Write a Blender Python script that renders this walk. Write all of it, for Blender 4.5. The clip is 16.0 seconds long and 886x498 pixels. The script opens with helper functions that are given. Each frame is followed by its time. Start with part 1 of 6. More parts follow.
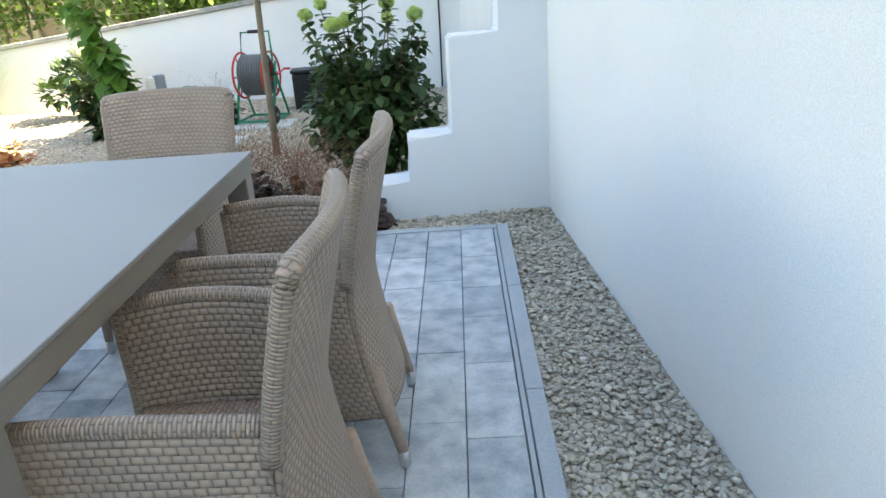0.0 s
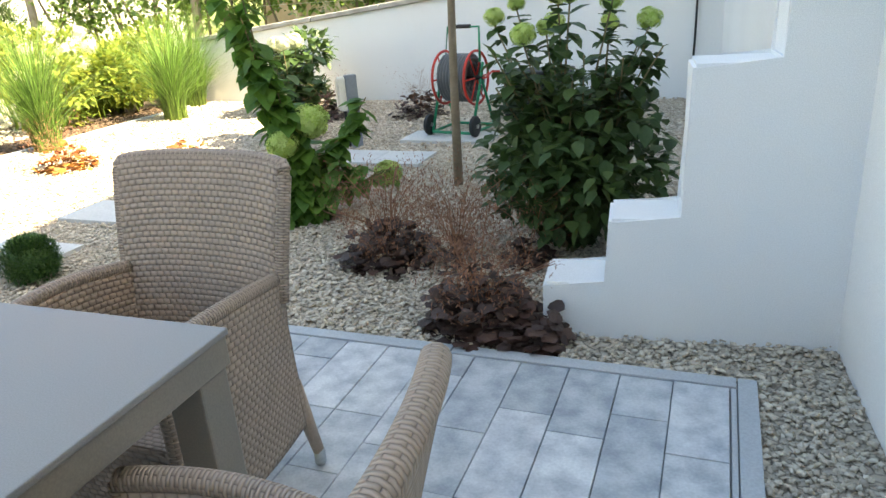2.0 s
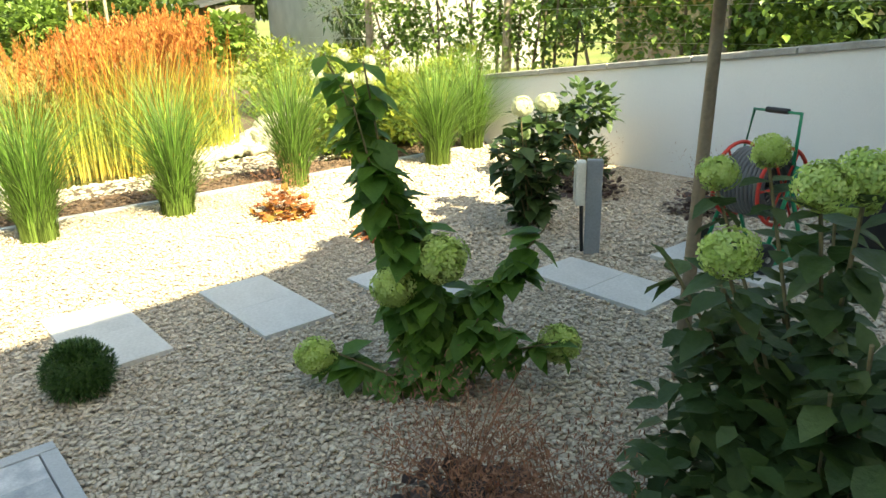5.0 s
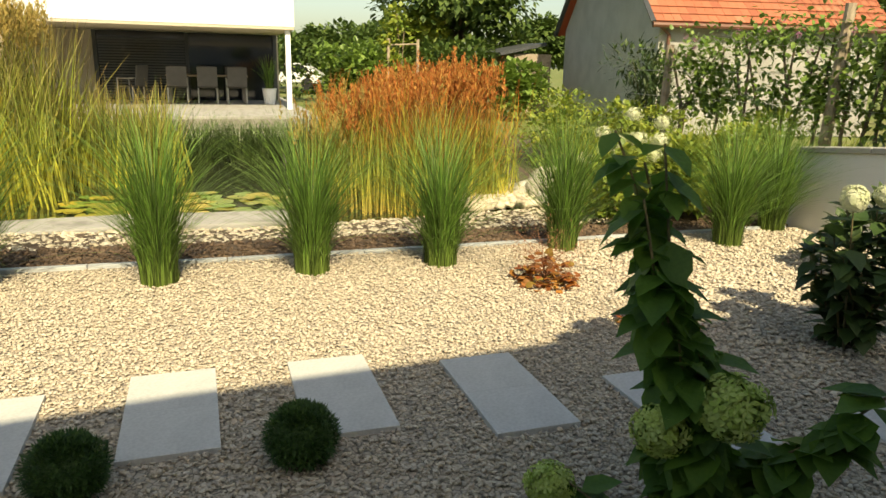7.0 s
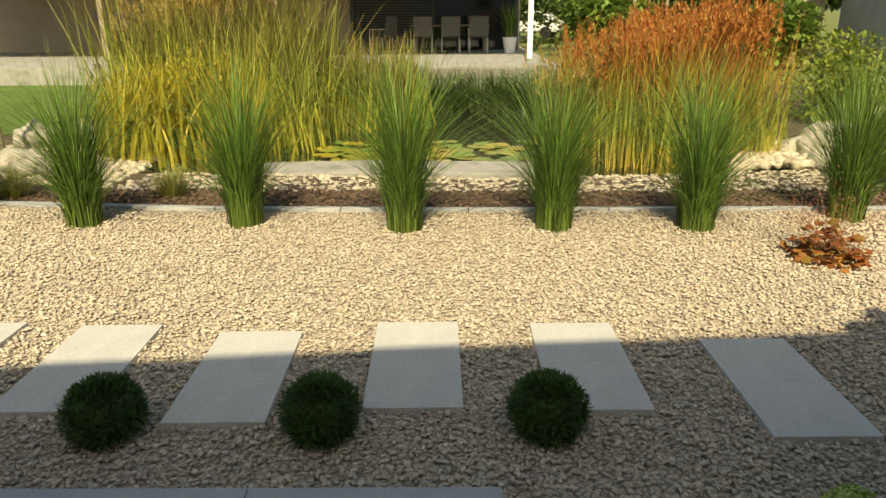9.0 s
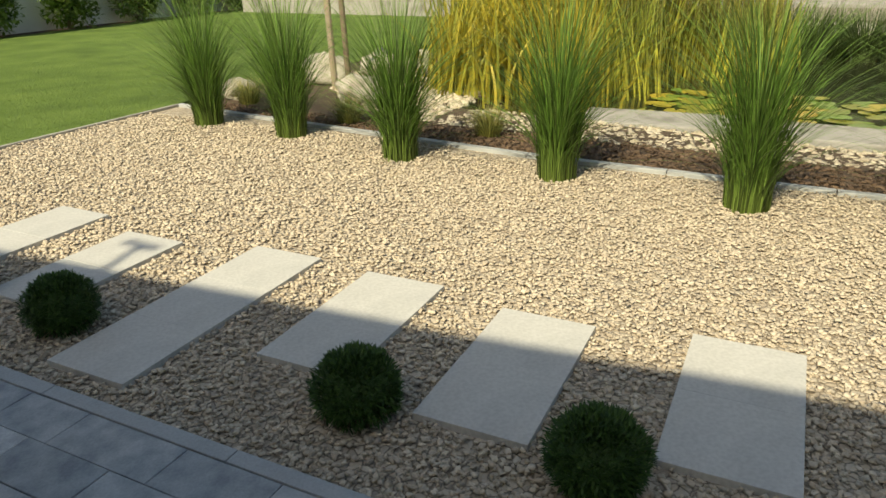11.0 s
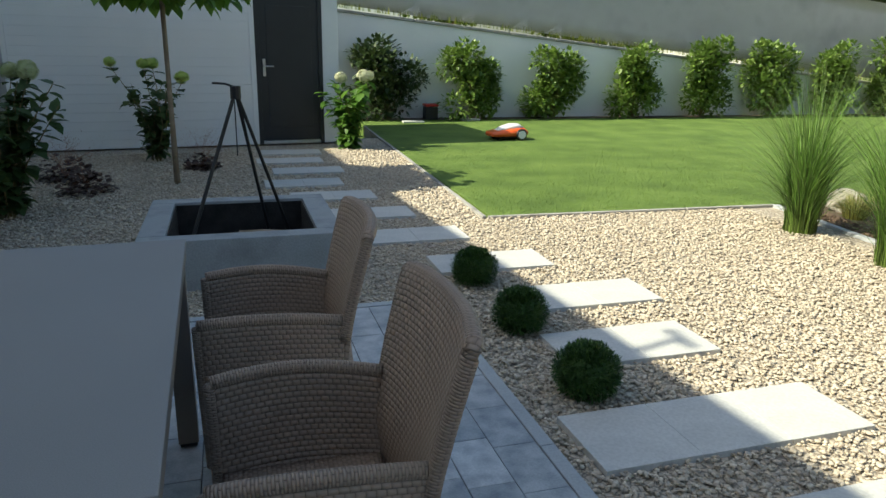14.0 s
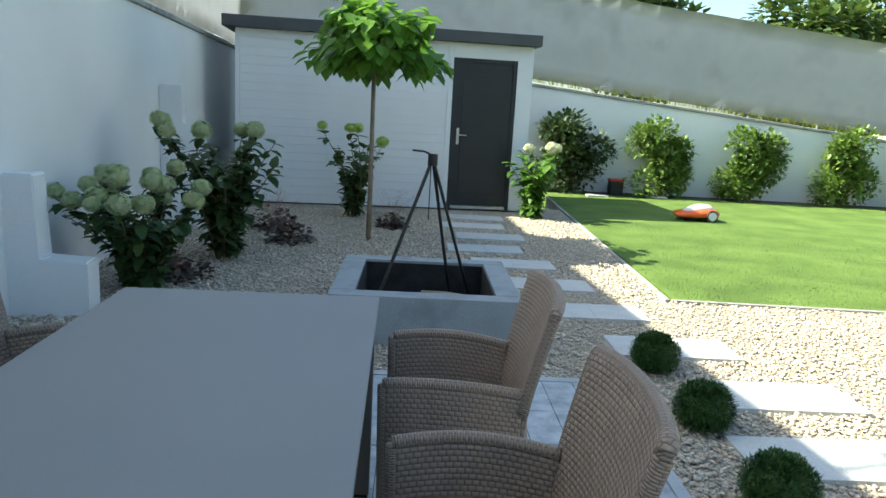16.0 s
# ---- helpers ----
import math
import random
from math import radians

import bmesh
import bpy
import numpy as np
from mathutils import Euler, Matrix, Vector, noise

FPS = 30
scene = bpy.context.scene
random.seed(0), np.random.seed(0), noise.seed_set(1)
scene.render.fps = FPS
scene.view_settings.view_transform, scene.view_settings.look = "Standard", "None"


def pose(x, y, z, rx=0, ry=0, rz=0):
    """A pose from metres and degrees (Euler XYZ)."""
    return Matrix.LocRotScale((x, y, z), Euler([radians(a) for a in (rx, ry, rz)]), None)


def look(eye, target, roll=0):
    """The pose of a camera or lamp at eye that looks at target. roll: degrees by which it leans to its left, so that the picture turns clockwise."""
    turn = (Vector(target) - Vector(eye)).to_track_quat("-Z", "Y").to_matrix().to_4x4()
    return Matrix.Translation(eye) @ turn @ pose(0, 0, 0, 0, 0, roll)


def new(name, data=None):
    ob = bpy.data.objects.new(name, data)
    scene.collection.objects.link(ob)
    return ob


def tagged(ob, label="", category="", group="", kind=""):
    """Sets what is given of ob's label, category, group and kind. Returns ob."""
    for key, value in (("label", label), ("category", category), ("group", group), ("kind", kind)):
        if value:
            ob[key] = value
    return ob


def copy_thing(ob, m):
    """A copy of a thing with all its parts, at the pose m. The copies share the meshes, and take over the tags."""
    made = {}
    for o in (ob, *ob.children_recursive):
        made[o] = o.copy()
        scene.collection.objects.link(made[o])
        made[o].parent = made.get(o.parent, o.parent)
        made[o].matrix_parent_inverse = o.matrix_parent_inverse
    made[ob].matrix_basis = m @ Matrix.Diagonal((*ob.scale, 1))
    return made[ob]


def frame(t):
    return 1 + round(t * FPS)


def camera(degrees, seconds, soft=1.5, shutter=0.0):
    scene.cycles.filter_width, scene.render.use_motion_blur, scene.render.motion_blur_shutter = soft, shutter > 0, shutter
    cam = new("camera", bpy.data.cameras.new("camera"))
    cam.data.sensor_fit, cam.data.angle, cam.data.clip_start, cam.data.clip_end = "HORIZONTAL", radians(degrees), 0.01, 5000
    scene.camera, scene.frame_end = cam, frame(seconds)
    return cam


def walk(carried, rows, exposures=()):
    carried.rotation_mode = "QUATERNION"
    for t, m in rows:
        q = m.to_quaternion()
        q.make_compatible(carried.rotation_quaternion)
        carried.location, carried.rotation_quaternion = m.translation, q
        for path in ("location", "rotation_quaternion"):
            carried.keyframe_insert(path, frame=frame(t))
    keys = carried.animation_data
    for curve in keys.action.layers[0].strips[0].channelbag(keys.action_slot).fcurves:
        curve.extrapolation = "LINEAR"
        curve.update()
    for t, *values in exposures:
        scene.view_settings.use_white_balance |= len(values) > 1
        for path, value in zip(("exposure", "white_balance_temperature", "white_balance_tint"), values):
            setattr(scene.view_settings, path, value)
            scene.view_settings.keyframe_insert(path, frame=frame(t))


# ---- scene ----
cam = camera(64.1, 16.0)
PATH = [
    (0, (-0.215, -3.616, 1.246), (-0.288, -1.746, 0.537), -4.1),
    (0.5, (-0.202, -3.252, 1.25), (-0.342, -1.387, 0.542), -3.7),
    (1, (-0.225, -2.901, 1.287), (-0.518, -1.041, 0.613), -3.3),
    (1.5, (-0.182, -2.521, 1.279), (-0.69, -0.696, 0.636), -4.1),
    (2, (-0.183, -2.179, 1.273), (-0.877, -0.443, 0.564), -4.1),
    (2.5, (-0.209, -1.834, 1.334), (-1.012, -0.176, 0.555), -3.1),
    (3, (-0.201, -1.521, 1.366), (-1.102, 0.076, 0.567), -4.1),
    (3.2, (-0.188, -1.394, 1.38), (-1.151, 0.18, 0.607), -4.1),
    (5.3, (-0.464, -0.265, 1.482), (-2.003, 0.869, 0.893), -0.7),
    (5.5, (-0.541, -0.221, 1.497), (-2.142, 0.843, 0.944), -0.2),
    (6, (-0.676, -0.155, 1.521), (-2.373, 0.808, 1.083), 1.0),
    (6.5, (-0.752, -0.127, 1.518), (-2.515, 0.717, 1.091), 1.4),
    (7, (-0.829, -0.095, 1.513), (-2.664, 0.52, 1.009), 1.3),
    (7.5, (-0.862, -0.099, 1.512), (-2.747, 0.259, 0.95), 1.1),
    (8, (-0.889, -0.116, 1.512), (-2.791, 0.065, 0.92), 0.9),
    (8.2, (-0.91, -0.118, 1.51), (-2.814, 0.011, 0.91), 0.9),
    (10.3, (-1.586, -0.301, 1.388), (-3.392, -0.675, 0.615), -1.9),
    (10.5, (-1.643, -0.283, 1.396), (-3.41, -0.785, 0.606), -1.2),
    (11, (-1.773, -0.298, 1.385), (-3.416, -1.13, 0.605), -1.2),
    (11.5, (-1.904, -0.381, 1.377), (-3.36, -1.502, 0.586), -0.7),
    (12, (-1.955, -0.417, 1.381), (-3.181, -1.786, 0.591), -0.2),
    (12.5, (-1.97, -0.388, 1.392), (-2.979, -1.948, 0.65), 0.1),
    (13, (-1.97, -0.358, 1.402), (-2.764, -2.062, 0.718), -0.4),
    (13.5, (-1.967, -0.358, 1.414), (-2.628, -2.143, 0.801), 0.0),
    (14, (-1.95, -0.357, 1.423), (-2.507, -2.197, 0.871), 1.1),
    (14.5, (-1.931, -0.362, 1.427), (-2.361, -2.25, 0.924), 1.8),
    (15, (-1.914, -0.363, 1.428), (-2.204, -2.287, 0.963), 2.3),
    (15.5, (-1.903, -0.368, 1.428), (-2.077, -2.313, 0.993), 2.8),
    (16, (-1.896, -0.366, 1.444), (-1.98, -2.327, 1.06), 3.2),
]
EXPOSURES = [(0.0, 2.9, 7300, 4), (1.5, 2.68, 7600, 4), (3.0, 2.66, 7800, 4), (5.3, 1.85, 7900, -4), (6.0, 1.3, 8000, -2), (6.5, 0.95, 8000, 0), (8.0, 0.43, 8500, 2), (10.3, 0.38, 7600, 2), (12.5, 0.15, 7000, 0), (13.0, 0.28, 6800, 0), (13.5, 0.5, 6600, 0), (14.0, 0.75, 6400, 0), (15.0, 1.26, 6100, -2), (16.0, 1.6, 6200, -3)]
walk(cam, [(t, look(eye, target, roll)) for t, eye, target, roll in PATH], EXPOSURES)

# ---- light ----
SUN = Vector((0.999, -0.03, 0.0)).normalized()
ELEV = radians(43.5)
world = bpy.data.worlds.new("sky")
scene.world = world
world.use_nodes = True
wn = world.node_tree
sky = wn.nodes.new("ShaderNodeTexSky")
sky.sky_type = "NISHITA"
sky.sun_disc = False
sky.sun_elevation = ELEV
sky.sun_rotation = math.atan2(SUN.x, SUN.y)
sky.dust_density = 2.0
wn.links.new(sky.outputs[0], wn.nodes["Background"].inputs[0])
wn.nodes["Background"].inputs[1].default_value = 0.108
sun_data = bpy.data.lights.new("sun", "SUN")
sun_data.energy, sun_data.angle, sun_data.color = 5.0, radians(0.6), (1.0, 0.90, 0.73)
sun = new("sun", sun_data)
to_sun = Vector((SUN.x * math.cos(ELEV), SUN.y * math.cos(ELEV), math.sin(ELEV)))
sun.matrix_world = look(to_sun * 60, (0, 0, 0))

# ---- materials ----


def mat(name, stops, rough=0.7, scale=6.0, fine=60.0, bump=0.15, metal=0.0, source="noise", depth=0.01, spec=0.4, translucent=0.0, stain=0.0, coat=0.0, cloud=0.0):
    """A surface with colour stops along a pattern, a finer grain and relief. source: noise, island, object, height."""
    m = bpy.data.materials.new(name)
    m.use_nodes = True
    t = m.node_tree
    n, l = t.nodes, t.links
    b = n["Principled BSDF"]
    co = n.new("ShaderNodeTexCoord")
    big = n.new("ShaderNodeTexNoise")
    big.inputs["Scale"].default_value, big.inputs["Detail"].default_value = scale, 5
    small = n.new("ShaderNodeTexNoise")
    small.inputs["Scale"].default_value, small.inputs["Detail"].default_value = fine, 4
    for x in (big, small):
        l.new(co.outputs["Object"], x.inputs["Vector"])
    ramp = n.new("ShaderNodeValToRGB")
    while len(ramp.color_ramp.elements) < len(stops):
        ramp.color_ramp.elements.new(0.5)
    lo, hi = (0.3, 0.7) if source == "noise" else (0.0, 1.0)
    for i, c in enumerate(stops):
        e = ramp.color_ramp.elements[i]
        e.position, e.color = lo + (hi - lo) * i / max(1, len(stops) - 1), (*c, 1)
    if source == "island":
        g = n.new("ShaderNodeNewGeometry")
        l.new(g.outputs["Random Per Island"], ramp.inputs[0])
    elif source == "object":
        g = n.new("ShaderNodeObjectInfo")
        l.new(g.outputs["Random"], ramp.inputs[0])
    elif source == "height":
        g = n.new("ShaderNodeAttribute")
        g.attribute_name = "along"
        l.new(g.outputs["Fac"], ramp.inputs[0])
        own = n.new("ShaderNodeNewGeometry")
        vary = n.new("ShaderNodeMapRange")
        vary.inputs[3].default_value, vary.inputs[4].default_value = 0.30, 1.65
        l.new(own.outputs["Random Per Island"], vary.inputs[0])
    else:
        l.new(big.outputs[0], ramp.inputs[0])
    mixer = n.new("ShaderNodeMixRGB")
    mixer.blend_type = "MULTIPLY"
    mixer.inputs[0].default_value = 0.35
    grain = n.new("ShaderNodeValToRGB")
    grain.color_ramp.elements[0].position, grain.color_ramp.elements[1].position = 0.3, 0.65
    grain.color_ramp.elements[0].color = (0.55, 0.55, 0.55, 1)
    l.new(small.outputs[0], grain.inputs[0])
    l.new(ramp.outputs[0], mixer.inputs[1])
    l.new(grain.outputs[0], mixer.inputs[2])
    colour = mixer.outputs[0]
    if source == "height":
        tone = n.new("ShaderNodeVectorMath")
        tone.operation = "SCALE"
        l.new(colour, tone.inputs[0])
        l.new(vary.outputs[0], tone.inputs["Scale"])
        colour = tone.outputs[0]
    if stain:
        st = n.new("ShaderNodeMixRGB")
        st.blend_type, st.inputs[0].default_value = "MULTIPLY", stain
        sr = n.new("ShaderNodeValToRGB")
        sr.color_ramp.elements[0].position, sr.color_ramp.elements[1].position = 0.35, 0.6
        sr.color_ramp.elements[0].color = (0.5, 0.48, 0.45, 1)
        l.new(big.outputs[0], sr.inputs[0])
        l.new(colour, st.inputs[1])
        l.new(sr.outputs[0], st.inputs[2])
        colour = st.outputs[0]
    if cloud:
        cl = n.new("ShaderNodeMixRGB")
        cl.blend_type, cl.inputs[0].default_value = "MULTIPLY", cloud
        cr = n.new("ShaderNodeValToRGB")
        cr.color_ramp.elements[0].position, cr.color_ramp.elements[1].position = 0.34, 0.62
        cr.color_ramp.elements[0].color, cr.color_ramp.elements[1].color = (0.45, 0.49, 0.55, 1), (1.4, 1.38, 1.34, 1)
        far = n.new("ShaderNodeVectorMath")
        far.operation = "ADD"
        where = n.new("ShaderNodeObjectInfo")
        l.new(co.outputs["Object"], far.inputs[0])
        l.new(where.outputs["Location"], far.inputs[1])
        l.new(far.outputs[0], big.inputs["Vector"])
        l.new(big.outputs[0], cr.inputs[0])
        l.new(colour, cl.inputs[1])
        l.new(cr.outputs[0], cl.inputs[2])
        colour = cl.outputs[0]
    l.new(colour, b.inputs["Base Color"])
    b.inputs["Roughness"].default_value, b.inputs["Metallic"].default_value = rough, metal
    b.inputs["Specular IOR Level"].default_value = spec
    b.inputs["Coat Weight"].default_value = coat
    if bump:
        bp = n.new("ShaderNodeBump")
        bp.inputs["Strength"].default_value, bp.inputs["Distance"].default_value = bump, depth
        l.new(small.outputs[0], bp.inputs["Height"])
        l.new(bp.outputs[0], b.inputs["Normal"])
    if translucent:
        tr = n.new("ShaderNodeBsdfTranslucent")
        l.new(colour, tr.inputs["Color"])
        mx = n.new("ShaderNodeMixShader")
        mx.inputs[0].default_value = translucent
        l.new(b.outputs[0], mx.inputs[1])
        l.new(tr.outputs[0], mx.inputs[2])
        l.new(mx.outputs[0], n["Material Output"].inputs[0])
    return m


def mat_gravel(name, stops, size):
    """Loose stones beyond where single ones are laid: cells of one colour each, domed."""
    m = bpy.data.materials.new(name)
    m.use_nodes = True
    t = m.node_tree
    n, l = t.nodes, t.links
    b = n["Principled BSDF"]
    co = n.new("ShaderNodeTexCoord")
    wob = n.new("ShaderNodeTexNoise")
    wob.inputs["Scale"].default_value = 30
    add = n.new("ShaderNodeMixRGB")
    add.blend_type, add.inputs[0].default_value = "ADD", 0.02
    l.new(co.outputs["Object"], wob.inputs["Vector"])
    l.new(co.outputs["Object"], add.inputs[1])
    l.new(wob.outputs["Color"], add.inputs[2])
    v = n.new("ShaderNodeTexVoronoi")
    v.inputs["Scale"].default_value = 1 / size
    e = n.new("ShaderNodeTexVoronoi")
    e.feature = "DISTANCE_TO_EDGE"
    e.inputs["Scale"].default_value = 1 / size
    l.new(add.outputs[0], v.inputs["Vector"])
    l.new(add.outputs[0], e.inputs["Vector"])
    sep = n.new("ShaderNodeSeparateColor")
    l.new(v.outputs["Color"], sep.inputs[0])
    ramp = n.new("ShaderNodeValToRGB")
    while len(ramp.color_ramp.elements) < len(stops):
        ramp.color_ramp.elements.new(0.5)
    for i, c in enumerate(stops):
        ramp.color_ramp.elements[i].position = i / (len(stops) - 1)
        ramp.color_ramp.elements[i].color = (*c, 1)
    l.new(sep.outputs[0], ramp.inputs[0])
    # Cell edges are darkened, painting in the shade between stones.
    gap = n.new("ShaderNodeValToRGB")
    gap.color_ramp.elements[0].color = (0.25, 0.23, 0.2, 1)
    gap.color_ramp.elements[1].position = 0.14
    l.new(e.outputs["Distance"], gap.inputs[0])
    mx = n.new("ShaderNodeMixRGB")
    mx.blend_type, mx.inputs[0].default_value = "MULTIPLY", 0.8
    l.new(ramp.outputs[0], mx.inputs[1])
    l.new(gap.outputs[0], mx.inputs[2])
    l.new(mx.outputs[0], b.inputs["Base Color"])
    b.inputs["Roughness"].default_value = 0.9
    tilt = n.new("ShaderNodeMath")
    tilt.operation = "ADD"
    l.new(e.outputs["Distance"], tilt.inputs[0])
    l.new(sep.outputs[1], tilt.inputs[1])
    bp = n.new("ShaderNodeBump")
    bp.inputs["Strength"].default_value, bp.inputs["Distance"].default_value = 0.8, 0.015
    l.new(tilt.outputs[0], bp.inputs["Height"])
    l.new(bp.outputs[0], b.inputs["Normal"])
    return m


def mat_wicker(name):
    """Flat synthetic strands woven over and under each other, in the panel's own measure."""
    m = bpy.data.materials.new(name)
    m.use_nodes = True
    t = m.node_tree
    n, l = t.nodes, t.links
    b = n["Principled BSDF"]
    uv = n.new("ShaderNodeUVMap")
    sep = n.new("ShaderNodeSeparateXYZ")
    l.new(uv.outputs[0], sep.inputs[0])

    def calc(op, a, c=None):
        x = n.new("ShaderNodeMath")
        x.operation = op
        for k, q in enumerate((a, c)):
            if q is None:
                continue
            if isinstance(q, float):
                x.inputs[k].default_value = q
            else:
                l.new(q, x.inputs[k])
        return x.outputs[0]

    row = calc("MULTIPLY", sep.outputs[1], 1 / 0.0148)
    parity = calc("MODULO", calc("FLOOR", row), 2.0)
    col = calc("MULTIPLY", sep.outputs[0], math.pi / 0.026)
    over = calc("ABSOLUTE", calc("SINE", calc("ADD", col, calc("MULTIPLY", parity, math.pi / 2))))
    across = calc("SINE", calc("MULTIPLY", calc("FRACT", row), math.pi))
    high = calc("MULTIPLY", calc("POWER", over, 0.42), calc("POWER", across, 0.42))
    no = n.new("ShaderNodeTexNoise")
    no.inputs["Scale"].default_value, no.inputs["Detail"].default_value = 14, 4
    co = n.new("ShaderNodeTexCoord")
    l.new(co.outputs["Object"], no.inputs["Vector"])
    # Shade between the strands is put into the colour: weave hollows run darker.
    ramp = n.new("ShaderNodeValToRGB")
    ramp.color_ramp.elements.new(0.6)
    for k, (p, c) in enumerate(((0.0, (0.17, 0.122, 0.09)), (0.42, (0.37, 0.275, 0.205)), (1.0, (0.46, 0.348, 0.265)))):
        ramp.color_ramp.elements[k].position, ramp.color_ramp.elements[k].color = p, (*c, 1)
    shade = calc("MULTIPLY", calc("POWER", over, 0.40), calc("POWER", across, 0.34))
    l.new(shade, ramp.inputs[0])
    hue = n.new("ShaderNodeMixRGB")
    hue.blend_type, hue.inputs[0].default_value = "MULTIPLY", 0.3
    l.new(ramp.outputs[0], hue.inputs[1])
    l.new(no.outputs[0], hue.inputs[2])
    l.new(hue.outputs[0], b.inputs["Base Color"])
    b.inputs["Roughness"].default_value = 0.55
    bp = n.new("ShaderNodeBump")
    bp.inputs["Strength"].default_value, bp.inputs["Distance"].default_value = 1.0, 0.0044
    l.new(high, bp.inputs["Height"])
    l.new(bp.outputs[0], b.inputs["Normal"])
    return m


def mat_render(name, colour):
    """Painted wall render: nearly even, with a fine sand grain and faint trowel marks."""
    m = mat(name, [tuple(c * 0.95 for c in colour), colour, tuple(min(1, c * 1.02) for c in colour)], 0.85, 1.1, 260, 0.35, depth=0.003)
    return m


def mat_glass(name, colour, rough=0.05):
    m = bpy.data.materials.new(name)
    m.use_nodes = True
    b = m.node_tree.nodes["Principled BSDF"]
    b.inputs["Base Color"].default_value = (*colour, 1)
    b.inputs["Roughness"].default_value = rough
    b.inputs["Specular IOR Level"].default_value = 0.7
    return m


LIME = [(0.52, 0.435, 0.335), (0.63, 0.545, 0.425), (0.45, 0.38, 0.30), (0.57, 0.50, 0.40), (0.70, 0.615, 0.49), (0.48, 0.40, 0.305)]
M_STONE = mat("crushed_limestone", LIME, 0.9, 20, 120, 0.3, source="island", depth=0.004)
# Same limestone tones dimmed, so the bed reads as shade under loose stones.
M_GRAVEL = mat_gravel("gravel_bed", [(c[0] * 0.82, c[1] * 0.82, c[2] * 0.82) for c in LIME], 0.032)
M_PEBBLE = mat("cream_pebble", [(0.56, 0.49, 0.37), (0.66, 0.60, 0.48), (0.46, 0.38, 0.27), (0.62, 0.55, 0.42)], 0.75, 20, 90, 0.2, source="island", depth=0.004)
M_WALL = mat_render("white_render", (0.80, 0.80, 0.79))
M_COPING = mat("concrete_coping", [(0.30, 0.29, 0.27), (0.40, 0.39, 0.36), (0.34, 0.33, 0.31)], 0.9, 5, 90, 0.4, stain=0.4)
M_PAVER = mat("paver", [(0.40, 0.425, 0.44), (0.53, 0.545, 0.55), (0.36, 0.385, 0.40), (0.47, 0.485, 0.50), (0.60, 0.61, 0.61)], 0.75, 11, 110, 0.35, source="object", depth=0.003, cloud=0.48)
M_EDGING = mat("grey_edging", [(0.40, 0.42, 0.43), (0.46, 0.48, 0.49)], 0.85, 6, 140, 0.3, depth=0.003)
M_SLAB = mat("porcelain_slab", [(0.50, 0.50, 0.48), (0.58, 0.575, 0.55), (0.54, 0.535, 0.51)], 0.6, 2.5, 70, 0.1, depth=0.002)
M_JOINT = mat("joint_sand", [(0.20, 0.21, 0.22), (0.27, 0.27, 0.27)], 0.95, 20, 200, 0.5)
M_WICKER = mat_wicker("wicker")
M_RIM = mat("wicker_rim", [(0.39, 0.29, 0.22), (0.46, 0.345, 0.265)], 0.55, 60, 200, 0.6, depth=0.004)
M_TAUPE = mat("taupe_aluminium", [(0.235, 0.205, 0.17), (0.26, 0.225, 0.19)], 0.45, 3, 300, 0.1, depth=0.001)
M_TOP = mat("frosted_top", [(0.255, 0.245, 0.235), (0.28, 0.268, 0.255)], 0.5, 1.5, 400, 0.05, depth=0.0005, spec=0.38)
M_BLACK = mat("black_plastic", [(0.012, 0.012, 0.013), (0.02, 0.02, 0.021)], 0.5, 8, 120, 0.1)
M_STEEL = mat("zinc_steel", [(0.5, 0.5, 0.5), (0.6, 0.6, 0.6)], 0.35, 8, 120, 0.1, metal=0.9)
M_LEAF = mat("hydrangea_leaf", [(0.042, 0.082, 0.024), (0.07, 0.12, 0.033), (0.05, 0.095, 0.027), (0.105, 0.155, 0.042)], 0.5, 30, 80, 0.3, source="island", translucent=0.3)
# Hydrangea leaf again, sunlight put into its lighter colour and higher translucency.
M_SUNLITLEAF = mat("sunlit_hydrangea_leaf", [(0.10, 0.21, 0.03), (0.13, 0.26, 0.04), (0.08, 0.18, 0.03), (0.17, 0.31, 0.055)], 0.5, 30, 80, 0.3, source="island", translucent=0.5)
M_GOLDLEAF = mat("gold_reed_leaf", [(0.55, 0.44, 0.05), (0.35, 0.36, 0.05), (0.62, 0.50, 0.07), (0.28, 0.30, 0.05)], 0.5, 30, 60, 0.2, source="island", translucent=0.35)
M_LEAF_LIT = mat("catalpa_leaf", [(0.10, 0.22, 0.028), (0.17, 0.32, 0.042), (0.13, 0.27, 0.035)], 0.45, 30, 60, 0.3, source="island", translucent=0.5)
M_SHRUB = mat("laurel_leaf", [(0.14, 0.23, 0.04), (0.22, 0.32, 0.065), (0.10, 0.18, 0.033), (0.29, 0.39, 0.10)], 0.4, 30, 60, 0.2, source="island", translucent=0.3)
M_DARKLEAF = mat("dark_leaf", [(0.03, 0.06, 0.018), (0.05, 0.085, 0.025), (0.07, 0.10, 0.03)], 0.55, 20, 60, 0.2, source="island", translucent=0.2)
M_TREELEAF = mat("tree_leaf", [(0.05, 0.095, 0.022), (0.10, 0.155, 0.033), (0.07, 0.125, 0.028), (0.14, 0.19, 0.04)], 0.6, 8, 30, 0.2, source="island", translucent=0.25)
M_YELLEAF = mat("yellow_green_leaf", [(0.20, 0.27, 0.045), (0.36, 0.38, 0.055), (0.13, 0.21, 0.035), (0.26, 0.32, 0.05)], 0.5, 30, 60, 0.2, source="island", translucent=0.35)
M_LIMEHEAD = mat("lime_flower", [(0.46, 0.60, 0.14), (0.58, 0.70, 0.24), (0.38, 0.53, 0.10)], 0.7, 60, 120, 0.2, source="island", translucent=0.25)
